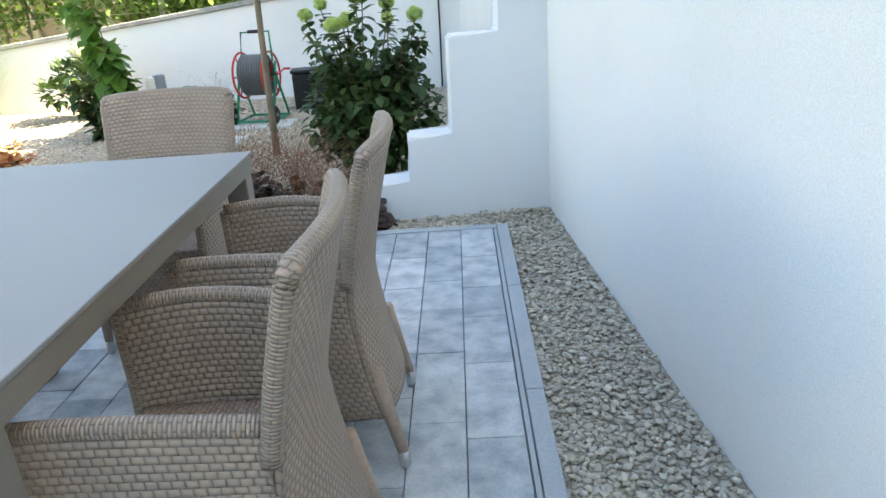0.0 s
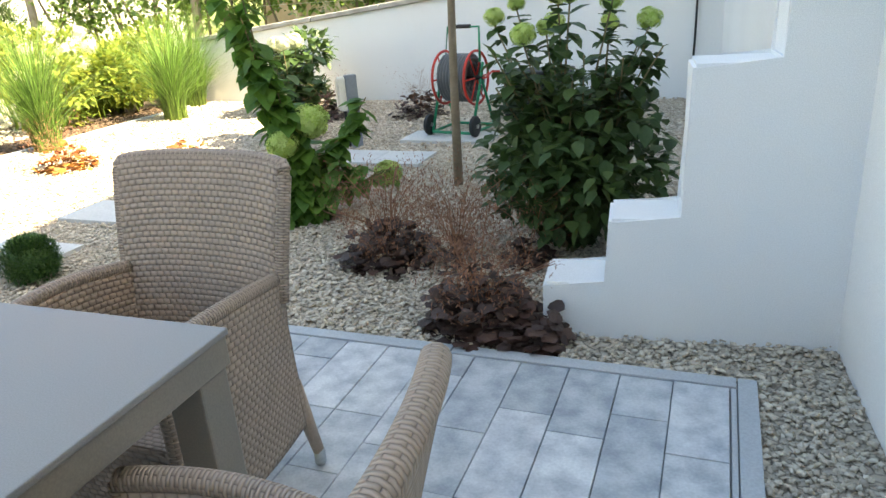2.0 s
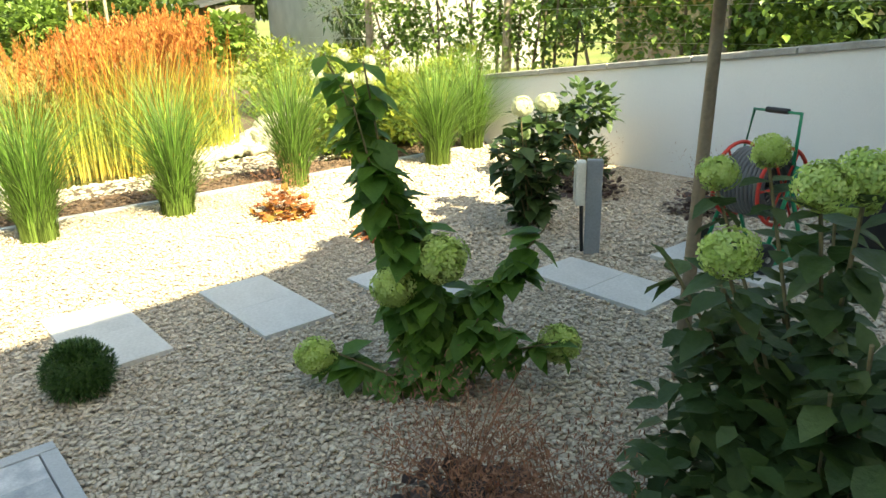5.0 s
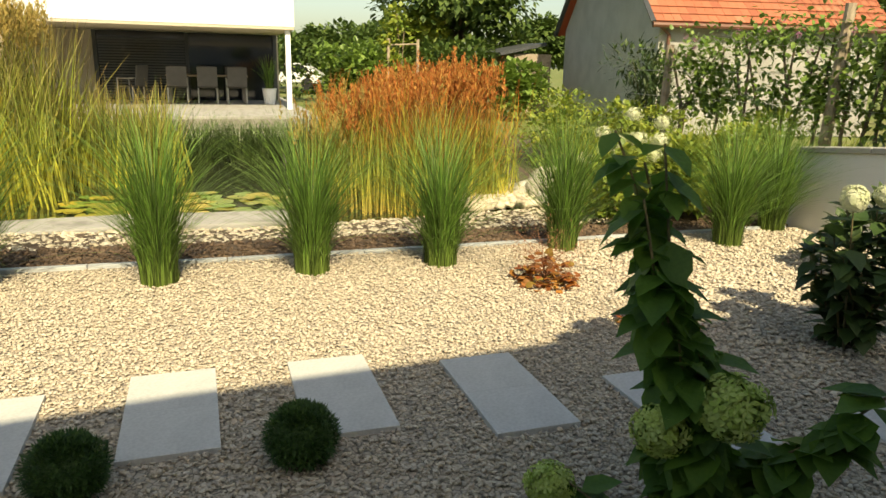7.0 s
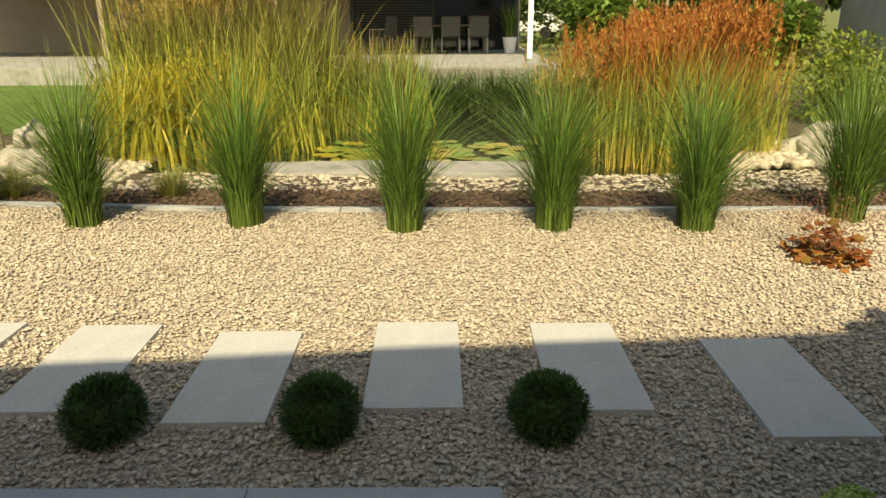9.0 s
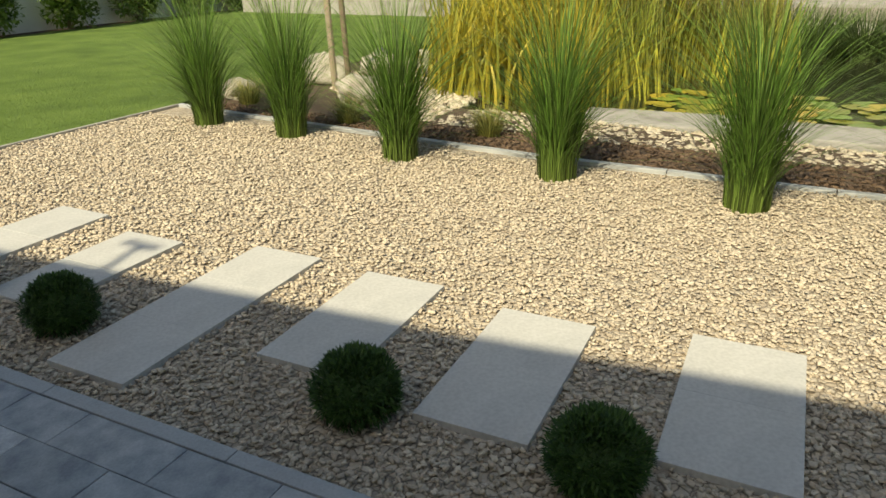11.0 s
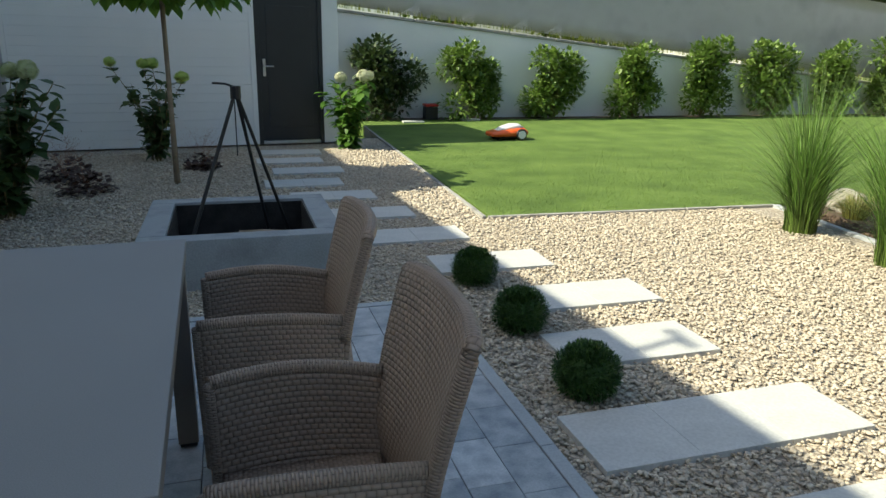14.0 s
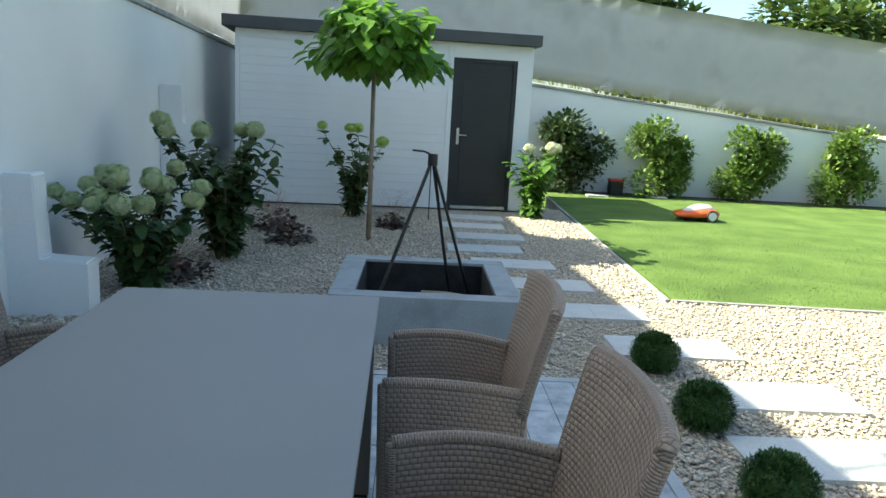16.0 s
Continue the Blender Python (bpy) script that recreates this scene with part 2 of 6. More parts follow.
M_CREAMHEAD = mat("cream_flower", [(0.66, 0.68, 0.45), (0.74, 0.74, 0.55), (0.55, 0.60, 0.33)], 0.7, 60, 120, 0.2, source="island", translucent=0.25)
M_PALEHEAD = mat("pale_lime_flower", [(0.50, 0.57, 0.28), (0.60, 0.64, 0.40), (0.42, 0.50, 0.20)], 0.7, 60, 120, 0.2, source="island", translucent=0.25)
M_STEM = mat("stem", [(0.16, 0.13, 0.06), (0.22, 0.18, 0.09)], 0.8, 20, 100, 0.3)
M_BARK = mat("bark", [(0.14, 0.10, 0.07), (0.22, 0.17, 0.12), (0.17, 0.13, 0.09)], 0.9, 14, 60, 0.8)
M_TRUNK = mat("young_trunk", [(0.20, 0.15, 0.10), (0.30, 0.24, 0.17)], 0.8, 9, 60, 0.4)
M_BALL = mat("thuja_sprig", [(0.024, 0.065, 0.012), (0.045, 0.10, 0.018), (0.075, 0.15, 0.026)], 0.6, 30, 60, 0.2, source="island", translucent=0.15)
M_GRASS = mat("silver_grass", [(0.15, 0.21, 0.045), (0.10, 0.19, 0.032), (0.14, 0.25, 0.046), (0.26, 0.34, 0.11)], 0.5, 8, 60, 0.0, source="height", translucent=0.35)
M_REED = mat("red_reed", [(0.56, 0.42, 0.10), (0.46, 0.41, 0.07), (0.27, 0.33, 0.06), (0.34, 0.31, 0.05), (0.50, 0.17, 0.035), (0.42, 0.10, 0.03)], 0.6, 8, 60, 0.0, source="height", translucent=0.35)
M_RUST = mat("rust_plume", [(0.50, 0.17, 0.04), (0.38, 0.11, 0.03), (0.58, 0.29, 0.075), (0.42, 0.14, 0.035), (0.55, 0.36, 0.10)], 0.8, 20, 60, 0.0, source="island", translucent=0.3)
M_TAWNY = mat("tawny_plume", [(0.38, 0.26, 0.08), (0.46, 0.34, 0.10), (0.30, 0.25, 0.07)], 0.8, 20, 60, 0.0, source="island", translucent=0.3)
M_CATTAIL = mat("cattail_reed", [(0.44, 0.42, 0.06), (0.44, 0.42, 0.06), (0.25, 0.30, 0.05), (0.29, 0.26, 0.07), (0.33, 0.20, 0.07)], 0.6, 8, 60, 0.0, source="height", translucent=0.35)
M_SEDGEDARK = mat("dark_sedge", [(0.05, 0.07, 0.02), (0.06, 0.10, 0.025), (0.11, 0.16, 0.05)], 0.6, 8, 60, 0.0, source="height", translucent=0.25)
M_SEDGE = mat("sedge", [(0.28, 0.26, 0.06), (0.34, 0.34, 0.10), (0.45, 0.42, 0.16)], 0.6, 8, 60, 0.0, source="height", translucent=0.3)
M_LAWN = mat("lawn", [(0.09, 0.155, 0.026), (0.12, 0.195, 0.034), (0.15, 0.225, 0.044)], 0.9, 1.6, 70, 0.9, depth=0.025, stain=0.22)
M_BLADE = mat("lawn_blade", [(0.085, 0.145, 0.024), (0.12, 0.185, 0.033), (0.17, 0.225, 0.046)], 0.6, 8, 60, 0.0, source="island", translucent=0.3)
M_HEUCH = mat("dark_heuchera", [(0.05, 0.028, 0.022), (0.075, 0.045, 0.035), (0.10, 0.05, 0.035)], 0.5, 30, 80, 0.4, source="island", translucent=0.1)
M_ORANGE = mat("amber_heuchera", [(0.46, 0.15, 0.04), (0.22, 0.08, 0.03), (0.52, 0.25, 0.06), (0.30, 0.08, 0.03), (0.34, 0.28, 0.06)], 0.55, 30, 80, 0.3, source="island", translucent=0.3)
M_WISP = mat("dry_wisp", [(0.27, 0.12, 0.07), (0.34, 0.17, 0.095), (0.20, 0.085, 0.05)], 0.8, 30, 80, 0.0, source="island", translucent=0.2)
M_MULCH = mat("bark_mulch", [(0.10, 0.065, 0.04), (0.16, 0.105, 0.07), (0.22, 0.15, 0.10), (0.13, 0.085, 0.055)], 0.95, 20, 90, 0.4, source="island")
M_SOIL = mat("soil", [(0.09, 0.065, 0.045), (0.14, 0.10, 0.07)], 0.95, 5, 60, 0.8, depth=0.03)
M_GROUND = mat("rough_meadow", [(0.10, 0.15, 0.035), (0.16, 0.19, 0.05), (0.20, 0.18, 0.08)], 0.95, 0.3, 8, 0.8, depth=0.05)
M_ROCK = mat("pale_boulder", [(0.46, 0.42, 0.35), (0.56, 0.52, 0.44), (0.38, 0.34, 0.28)], 0.85, 5, 40, 0.6, depth=0.02)
M_DOOR = mat("anthracite", [(0.020, 0.022, 0.025), (0.026, 0.028, 0.031)], 0.45, 3, 250, 0.1, depth=0.001)
M_SHED = mat("white_cladding", [(0.74, 0.75, 0.76), (0.78, 0.79, 0.80)], 0.6, 2, 200, 0.1, depth=0.001)
M_ROOFTRIM = mat("dark_trim", [(0.055, 0.06, 0.065), (0.075, 0.08, 0.085)], 0.5, 3, 100, 0.1)
M_MESH = mat("grey_screen", [(0.44, 0.445, 0.46), (0.54, 0.545, 0.56), (0.49, 0.495, 0.51)], 0.75, 1.3, 320, 0.4, depth=0.004)
M_PIT = mat("pit_concrete", [(0.28, 0.30, 0.31), (0.36, 0.38, 0.39), (0.31, 0.33, 0.33)], 0.75, 4, 90, 0.25, stain=0.25)
M_SOOT = mat("soot", [(0.014, 0.013, 0.012), (0.035, 0.032, 0.03)], 0.9, 9, 60, 0.5)
M_WOOD = mat("weathered_wood", [(0.30, 0.23, 0.16), (0.38, 0.31, 0.23), (0.24, 0.18, 0.12)], 0.8, 5, 50, 0.5)
M_DECK = mat("deck_board", [(0.25, 0.215, 0.175), (0.31, 0.275, 0.225), (0.21, 0.18, 0.145)], 0.8, 4, 50, 0.4, source="object")
M_FASCIA = mat("white_fascia", [(0.82, 0.82, 0.81), (0.85, 0.85, 0.84)], 0.6, 2, 100, 0.1)
M_BEIGE = mat("beige_render", [(0.46, 0.40, 0.31), (0.52, 0.46, 0.36)], 0.9, 2, 120, 0.3)
M_OCHRE = mat("ochre_render", [(0.30, 0.22, 0.15), (0.38, 0.29, 0.20)], 0.9, 1.5, 60, 0.4, stain=0.3)
M_GREYWALL = mat("grey_gable", [(0.70, 0.70, 0.67), (0.76, 0.75, 0.72)], 0.9, 1.5, 60, 0.4, stain=0.15)
M_LIMEWASH = mat("limewash", [(0.62, 0.60, 0.56), (0.70, 0.68, 0.63)], 0.9, 1.2, 60, 0.4, stain=0.15)
M_TILE = mat("clay_tile", [(0.36, 0.115, 0.06), (0.42, 0.14, 0.075), (0.29, 0.09, 0.05), (0.46, 0.18, 0.10)], 0.8, 8, 60, 0.3, source="object")
M_TILEREST = mat("clay_tile_far", [(0.36, 0.115, 0.06), (0.42, 0.14, 0.075), (0.29, 0.09, 0.05), (0.46, 0.18, 0.10)], 0.8, 8, 60, 0.3, source="island")
M_GUTTER = mat("brown_gutter", [(0.14, 0.06, 0.04), (0.18, 0.08, 0.05)], 0.5, 5, 60, 0.1)
M_GLASS = mat_glass("dark_glazing", (0.02, 0.022, 0.024))
M_WATER = mat("pond_water", [(0.018, 0.022, 0.012), (0.03, 0.035, 0.018)], 0.12, 1.0, 9, 0.06, depth=0.02, spec=0.5)
M_LILY = mat("lily_pad", [(0.14, 0.24, 0.04), (0.22, 0.30, 0.05), (0.48, 0.36, 0.05), (0.10, 0.19, 0.04)], 0.35, 8, 60, 0.1, source="island")
M_RED = mat("red_paint", [(0.50, 0.03, 0.02), (0.58, 0.045, 0.03)], 0.4, 6, 90, 0.1)
M_GREEN = mat("green_paint", [(0.01, 0.22, 0.10), (0.015, 0.27, 0.13)], 0.4, 6, 90, 0.1)
M_HOSE = mat("grey_hose", [(0.07, 0.075, 0.08), (0.11, 0.115, 0.12), (0.05, 0.052, 0.055), (0.085, 0.09, 0.095)], 0.5, 20, 90, 0.1, source="island")
M_MOWER_O = mat("orange_shell", [(0.72, 0.10, 0.015), (0.78, 0.125, 0.02)], 0.35, 5, 90, 0.05, coat=0.3)
M_MOWER_W = mat("white_shell", [(0.72, 0.72, 0.72), (0.78, 0.78, 0.78)], 0.35, 5, 90, 0.05, coat=0.3)
M_CREAM = mat("cream_plastic", [(0.60, 0.58, 0.50), (0.66, 0.64, 0.56)], 0.45, 5, 90, 0.05)
M_GREYMETAL = mat("grey_post", [(0.20, 0.22, 0.24), (0.25, 0.27, 0.29)], 0.5, 5, 90, 0.1)
M_TEXTILE = mat("grey_textile", [(0.085, 0.082, 0.078), (0.11, 0.105, 0.10)], 0.8, 5, 90, 0.2)
M_CARPAINT = mat("white_car_paint", [(0.7, 0.72, 0.74), (0.75, 0.77, 0.79)], 0.3, 3, 60, 0.0, coat=0.5)
M_PLUME = mat("pampas_plume", [(0.60, 0.42, 0.24), (0.68, 0.50, 0.30)], 0.9, 30, 90, 0.2, source="island", translucent=0.3)
M_PINK = mat("mauve_flower", [(0.50, 0.16, 0.36), (0.60, 0.25, 0.45)], 0.7, 30, 90, 0.1, source="island", translucent=0.3)

# ---- building helpers ----
R = np.random.RandomState(7)


def link(name, mesh, material, parent=None, label=""):
    mesh.materials.append(material)
    ob = new(name, mesh)
    if parent is not None:
        ob.parent = parent
    if label:
        ob["label"] = label
    return ob


def part(name, bm, material, parent=None, label="", smooth=False):
    me = bpy.data.meshes.new(name)
    bmesh.ops.recalc_face_normals(bm, faces=bm.faces)
    bm.to_mesh(me)
    bm.free()
    if smooth:
        me.shade_smooth()
    return link(name, me, material, parent, label)


def thing(name, label, category, group="", m=None, kind=""):
    e = new(name)
    e.empty_display_size = 0.1
    if m is not None:
        e.matrix_basis = m
    return tagged(e, label, category, group, kind)


def raw(name, verts, faces, material, parent=None, label="", along=None, smooth=False, kind=""):
    """One mesh from arrays of places and equal-sided faces."""
    verts, faces = np.asarray(verts, np.float32), np.asarray(faces, np.int32)
    me = bpy.data.meshes.new(name)
    k = faces.shape[1]
    me.vertices.add(len(verts))
    me.vertices.foreach_set("co", verts.ravel())
    me.loops.add(faces.size)
    me.loops.foreach_set("vertex_index", faces.ravel())
    me.polygons.add(len(faces))
    me.polygons.foreach_set("loop_start", np.arange(0, faces.size, k, dtype=np.int32))
    me.polygons.foreach_set("loop_total", np.full(len(faces), k, np.int32))
    if along is not None:
        a = me.attributes.new("along", "FLOAT", "POINT")
        a.data.foreach_set("value", np.asarray(along, np.float32))
    me.update(calc_edges=True)
    if smooth:
        me.shade_smooth()
    return tagged(link(name, me, material, parent, label), kind=kind)


def turns(n, tilt=(0, 360)):
    """n random rotations: any heading, tilted from upright by so many degrees, any spin."""
    h, p, s = R.uniform(0, 6.283, n), np.radians(R.uniform(*tilt, n)), R.uniform(0, 6.283, n)
    z0, o = np.zeros(n), np.ones(n)
    rz = np.stack([np.cos(h), -np.sin(h), z0, np.sin(h), np.cos(h), z0, z0, z0, o], 1).reshape(n, 3, 3)
    rx = np.stack([o, z0, z0, z0, np.cos(p), -np.sin(p), z0, np.sin(p), np.cos(p)], 1).reshape(n, 3, 3)
    ry = np.stack([np.cos(s), -np.sin(s), z0, np.sin(s), np.cos(s), z0, z0, z0, o], 1).reshape(n, 3, 3)
    return rz @ rx @ ry


def aimed(d, droop=0.0):
    """Rotations whose y axis points along d and whose z axis is as upright as it can be."""
    d = d / np.maximum(1e-6, np.linalg.norm(d, axis=1, keepdims=True))
    d = d + np.array([0, 0, -droop])
    d /= np.linalg.norm(d, axis=1, keepdims=True)
    x = np.cross(d, np.array([0.01, 0.02, 1.0]))
    x /= np.maximum(1e-6, np.linalg.norm(x, axis=1, keepdims=True))
    z = np.cross(x, d)
    return np.stack([x, d, z], 2)


def scattered(tv, tf, rot, size, pos):
    """Copies of a small template as one set of arrays."""
    tv, tf = np.asarray(tv, float), np.asarray(tf)
    n = len(pos)
    size = np.asarray(size, float)
    if size.ndim == 1:
        size = size[:, None]
    v = np.einsum("nij,nkj->nki", rot, tv[None] * size[:, None, :]) + pos[:, None, :]
    f = tf[None] + (np.arange(n) * len(tv))[:, None, None]
    return v.reshape(-1, 3), f.reshape(-1, tf.shape[1])


LEAF_V = [(0, 0, 0), (-0.34, 0.28, 0.07), (0, 0.30, -0.02), (0.34, 0.28, 0.07), (-0.27, 0.64, 0.05), (0, 0.66, -0.03), (0.27, 0.64, 0.05), (0, 1.0, -0.10)]
LEAF_F = [(0, 2, 1, 1), (0, 3, 2, 2), (1, 2, 5, 4), (2, 3, 6, 5), (4, 5, 7, 7), (5, 6, 7, 7)]
LEAF_F3 = [(0, 2, 1), (0, 3, 2), (1, 2, 5), (1, 5, 4), (2, 3, 6), (2, 6, 5), (4, 5, 7), (5, 6, 7)]
SLIM_V = [(0, 0, 0), (-0.13, 0.4, 0.03), (0.13, 0.4, 0.03), (0, 1, -0.06)]
SLIM_F = [(0, 2, 1), (1, 2, 3)]
STONE_V = [(-1, -1, -0.6), (1, -0.8, -0.7), (0.9, 1, -0.6), (-0.8, 0.9, -0.7), (-0.7, -0.8, 0.6), (0.8, -0.5, 0.7), (0.5, 0.8, 0.5), (-0.6, 0.5, 0.75)]
STONE_F = [(0, 3, 2, 1), (4, 5, 6, 7), (0, 1, 5, 4), (1, 2, 6, 5), (2, 3, 7, 6), (3, 0, 4, 7)]


def stones(pos, size, flat=0.6):
    """Angular stones, each with its own proportions."""
    n = len(pos)
    rot = turns(n, (-25, 25))
    sz = np.stack([R.uniform(0.6, 1.25, n), R.uniform(0.5, 1.0, n), R.uniform(0.5, 1.0, n) * flat], 1) * np.asarray(size)[:, None]
    v, f = scattered(STONE_V, STONE_F, rot, sz, pos)
    v += R.normal(0, 1, v.shape) * np.repeat(np.asarray(size), 8)[:, None] * 0.13
    return v, f


def box(bm, x0, x1, y0, y1, z0, z1, bevel=0.0, m=None):
    vs = [bm.verts.new(p) for p in ((x0, y0, z0), (x1, y0, z0), (x1, y1, z0), (x0, y1, z0), (x0, y0, z1), (x1, y0, z1), (x1, y1, z1), (x0, y1, z1))]
    fs = [bm.faces.new([vs[i] for i in q]) for q in ((0, 3, 2, 1), (4, 5, 6, 7), (0, 1, 5, 4), (1, 2, 6, 5), (2, 3, 7, 6), (3, 0, 4, 7))]
    if bevel:
        r = bmesh.ops.bevel(bm, geom=list({e for f in fs for e in f.edges}), offset=bevel, segments=2, affect="EDGES", profile=0.6)
        vs = list({v for f in r["faces"] for v in f.verts} | {v for v in vs if v.is_valid})
    if m is not None:
        bmesh.ops.transform(bm, matrix=m, verts=[v for v in vs if v.is_valid])
    return vs


def boxed(x0, x1, y0, y1, z0, z1, bevel=0.0, m=None):
    bm = bmesh.new()
    box(bm, x0, x1, y0, y1, z0, z1, bevel)
    if m is not None:
        bm.transform(m)
    return bm


def tube(bm, pts, radii, sides=8, cap=True):
    """A round bar through the points."""
    pts = [Vector(p) for p in pts]
    if not hasattr(radii, "__len__"):
        radii = [radii] * len(pts)
    rings = []
    for i, p in enumerate(pts):
        d = (pts[min(i + 1, len(pts) - 1)] - pts[max(i - 1, 0)]).normalized()
        a = d.cross(Vector((0.13, 0.21, 0.97)) if abs(d.z) < 0.95 else Vector((1, 0, 0))).normalized()
        b = d.cross(a)
        rings.append([bm.verts.new(p + (a * math.cos(6.2832 * k / sides) + b * math.sin(6.2832 * k / sides)) * radii[i]) for k in range(sides)])
    for r, q in zip(rings, rings[1:]):
        for k in range(sides):
            bm.faces.new((r[k], r[(k + 1) % sides], q[(k + 1) % sides], q[k]))
    if cap:
        bm.faces.new(rings[0][::-1])
        bm.faces.new(rings[-1])
    return bm


def tubed(pts, radii, sides=8):
    return tube(bmesh.new(), pts, radii, sides)


def ring(bm, centre, axis, radius, thick, n=28, sides=8):
    """A closed round ring about an axis."""
    c, ax = Vector(centre), Vector(axis).normalized()
    a = ax.cross(Vector((0, 0, 1)) if abs(ax.z) < 0.9 else Vector((1, 0, 0))).normalized()
    b = ax.cross(a)
    rows = []
    for i in range(n):
        t = 6.2832 * i / n
        d = a * math.cos(t) + b * math.sin(t)
        rows.append([bm.verts.new(c + d * (radius + thick * math.cos(6.2832 * k / sides)) + ax * thick * math.sin(6.2832 * k / sides)) for k in range(sides)])
    for i in range(n):
        r, q = rows[i], rows[(i + 1) % n]
        for k in range(sides):
            bm.faces.new((r[k], r[(k + 1) % sides], q[(k + 1) % sides], q[k]))


def lathe(bm, profile, sides=20, m=None):
    """A round body from (radius, height) pairs about z."""
    rows = [[bm.verts.new((r * math.cos(6.2832 * k / sides), r * math.sin(6.2832 * k / sides), z)) for k in range(sides)] for r, z in profile]
    for r, q in zip(rows, rows[1:]):
        for k in range(sides):
            bm.faces.new((r[k], r[(k + 1) % sides], q[(k + 1) % sides], q[k]))
    bm.faces.new(rows[0][::-1])
    bm.faces.new(rows[-1])
    if m is not None:
        bmesh.ops.transform(bm, matrix=m, verts=[v for row in rows for v in row])


def prism(bm, outline, z0, z1):
    """An upright body over an outline; z1 may be one height or one for each corner."""
    tops = z1 if hasattr(z1, "__len__") else [z1] * len(outline)
    lo = [bm.verts.new((x, y, z0)) for x, y in outline]
    hi = [bm.verts.new((x, y, z)) for (x, y), z in zip(outline, tops)]
    n = len(outline)
    bm.faces.new(lo[::-1])
    bm.faces.new(hi)
    for i in range(n):
        bm.faces.new((lo[i], lo[(i + 1) % n], hi[(i + 1) % n], hi[i]))
    return bm


def blades(n, base, height, lean, width, segs=5, curl=1.0, low=0.55, arch=0.28):
    """Arching grass blades from one tuft, as arrays, with how far along the blade each place is."""
    h = height * R.uniform(low, 1.0, n)
    a = R.uniform(0, 6.283, n)
    r0 = base * np.sqrt(R.uniform(0, 1, n))
    le = lean * R.uniform(0.05, 1.0, n) ** 1.25 * (0.6 + 0.4 * r0 / max(base, 1e-6))
    dx, dy = np.cos(a), np.sin(a)
    side = a + R.uniform(-0.6, 0.6, n) + 1.57
    drift = R.normal(0, 0.09, n) * height
    out, al = [], []
    for i in range(segs + 1):
        t = i / segs
        bend = le * t ** (1 + curl)
        z = h * (t - arch * (le / max(height, 1e-6)) * t ** 3)
        px, py = r0 * dx + dx * bend - dy * drift * t * t, r0 * dy + dy * bend + dx * drift * t * t
        w = width * (1 - 0.9 * t ** 2) * 0.5
        for s in (-1, 1):
            out.append(np.stack([px + s * w * np.cos(side), py + s * w * np.sin(side), z], 1))
            al.append(np.full(n, t))
    v = np.stack(out, 1)
    k = 2 * (segs + 1)
    tf = np.array([(2 * i, 2 * i + 1, 2 * i + 3, 2 * i + 2) for i in range(segs)])
    f = tf[None] + (np.arange(n) * k)[:, None, None]
    along = np.stack(al, 1) * R.uniform(0.75, 1.0, (n, 1))
    return v.reshape(-1, 3), f.reshape(-1, 4), along.ravel()


def line_x(y):
    """The face of the long retaining wall, which runs a little askew to the terrace."""
    return 0.293 - 0.083 * y


def south_y(x):
    """The garden face of the boundary wall, which comes nearer towards the pond."""
    return -14.72 - 0.012 * x

# ---- ground ----
def flat(name, outline, z, material, kind="structure", label="", category=""):
    bm = bmesh.new()
    bm.faces.new([bm.verts.new((x, y, z)) for x, y in outline])
    ob = part(name, bm, material)
    return tagged(ob, label, category, "", kind)


flat("ground", [(-900, -900), (900, -900), (900, 900), (-900, 900)], -0.32, M_GROUND, label="rough green meadow ground reaching the horizon", category="ground")


def bed(name, outline, z0, z1, material, label, category):
    return tagged(part(name, prism(bmesh.new(), outline, z0, z1), material), label, category, "", "structure")


bed("gravel_floor", [(1.5, -11.6), (-4.28, -11.6), (-4.03, -6.0), (-6.98, -5.87), (-6.84, -4.9), (-6.53, -2.0), (-6.45, 0), (-6.43, 6.0), (1.5, 6.0)], -0.3, -0.024, M_GRAVEL, "pale crushed limestone gravel bed of the garden", "gravel")
bed("lawn", [(-4.10, -6.07), (-4.36, -14.22), (-24, -13.98), (-24, -5.2), (-7.08, -5.95)], -0.3, -0.01, M_LAWN, "short mown green lawn beside the gravel", "lawn")
bed("soil_strip", [(-3.5, -14.1), (-3.5, -14.75), (-24, -14.5), (-24, -13.9)], -0.3, -0.014, M_SOIL, "bare brown soil strip along the boundary wall", "soil")
bed("mulch_bed", [(-6.55, 6.0), (-6.52, 0), (-6.6, -2.0), (-6.91, -4.9), (-7.06, -5.9), (-10.5, -5.9), (-10.5, -3.3), (-7.9, -3.2), (-7.5, 0.5), (-7.9, 3.6), (-16, 4.4), (-16, 9.5), (-6.6, 9.5)], -0.3, -0.02, M_SOIL, "dark soil bed with bark mulch", "flower bed")
bed("raised_ground", [(line_x(-15) + 0.26, -15), (line_x(7) + 0.26, 7), (30, 7), (30, -15)], -0.3, 2.2, M_GROUND, "higher grassy ground behind the retaining wall", "ground")

# ---- walls ----
T = 0.25


def run(name, a, b, thick, z0, za, zb, material, label, category, out=1):
    """A straight wall from a to b, its top sloping from za to zb, thickened to the side of out."""
    a, b = Vector((*a, 0)), Vector((*b, 0))
    n = Vector((-(b - a).y, (b - a).x, 0)).normalized() * thick * out
    o = [a, b, b + n, a + n]
    return tagged(part(name, prism(bmesh.new(), [(p.x, p.y) for p in o], z0, [za, zb, zb, za]), material), label, category, "", "structure")


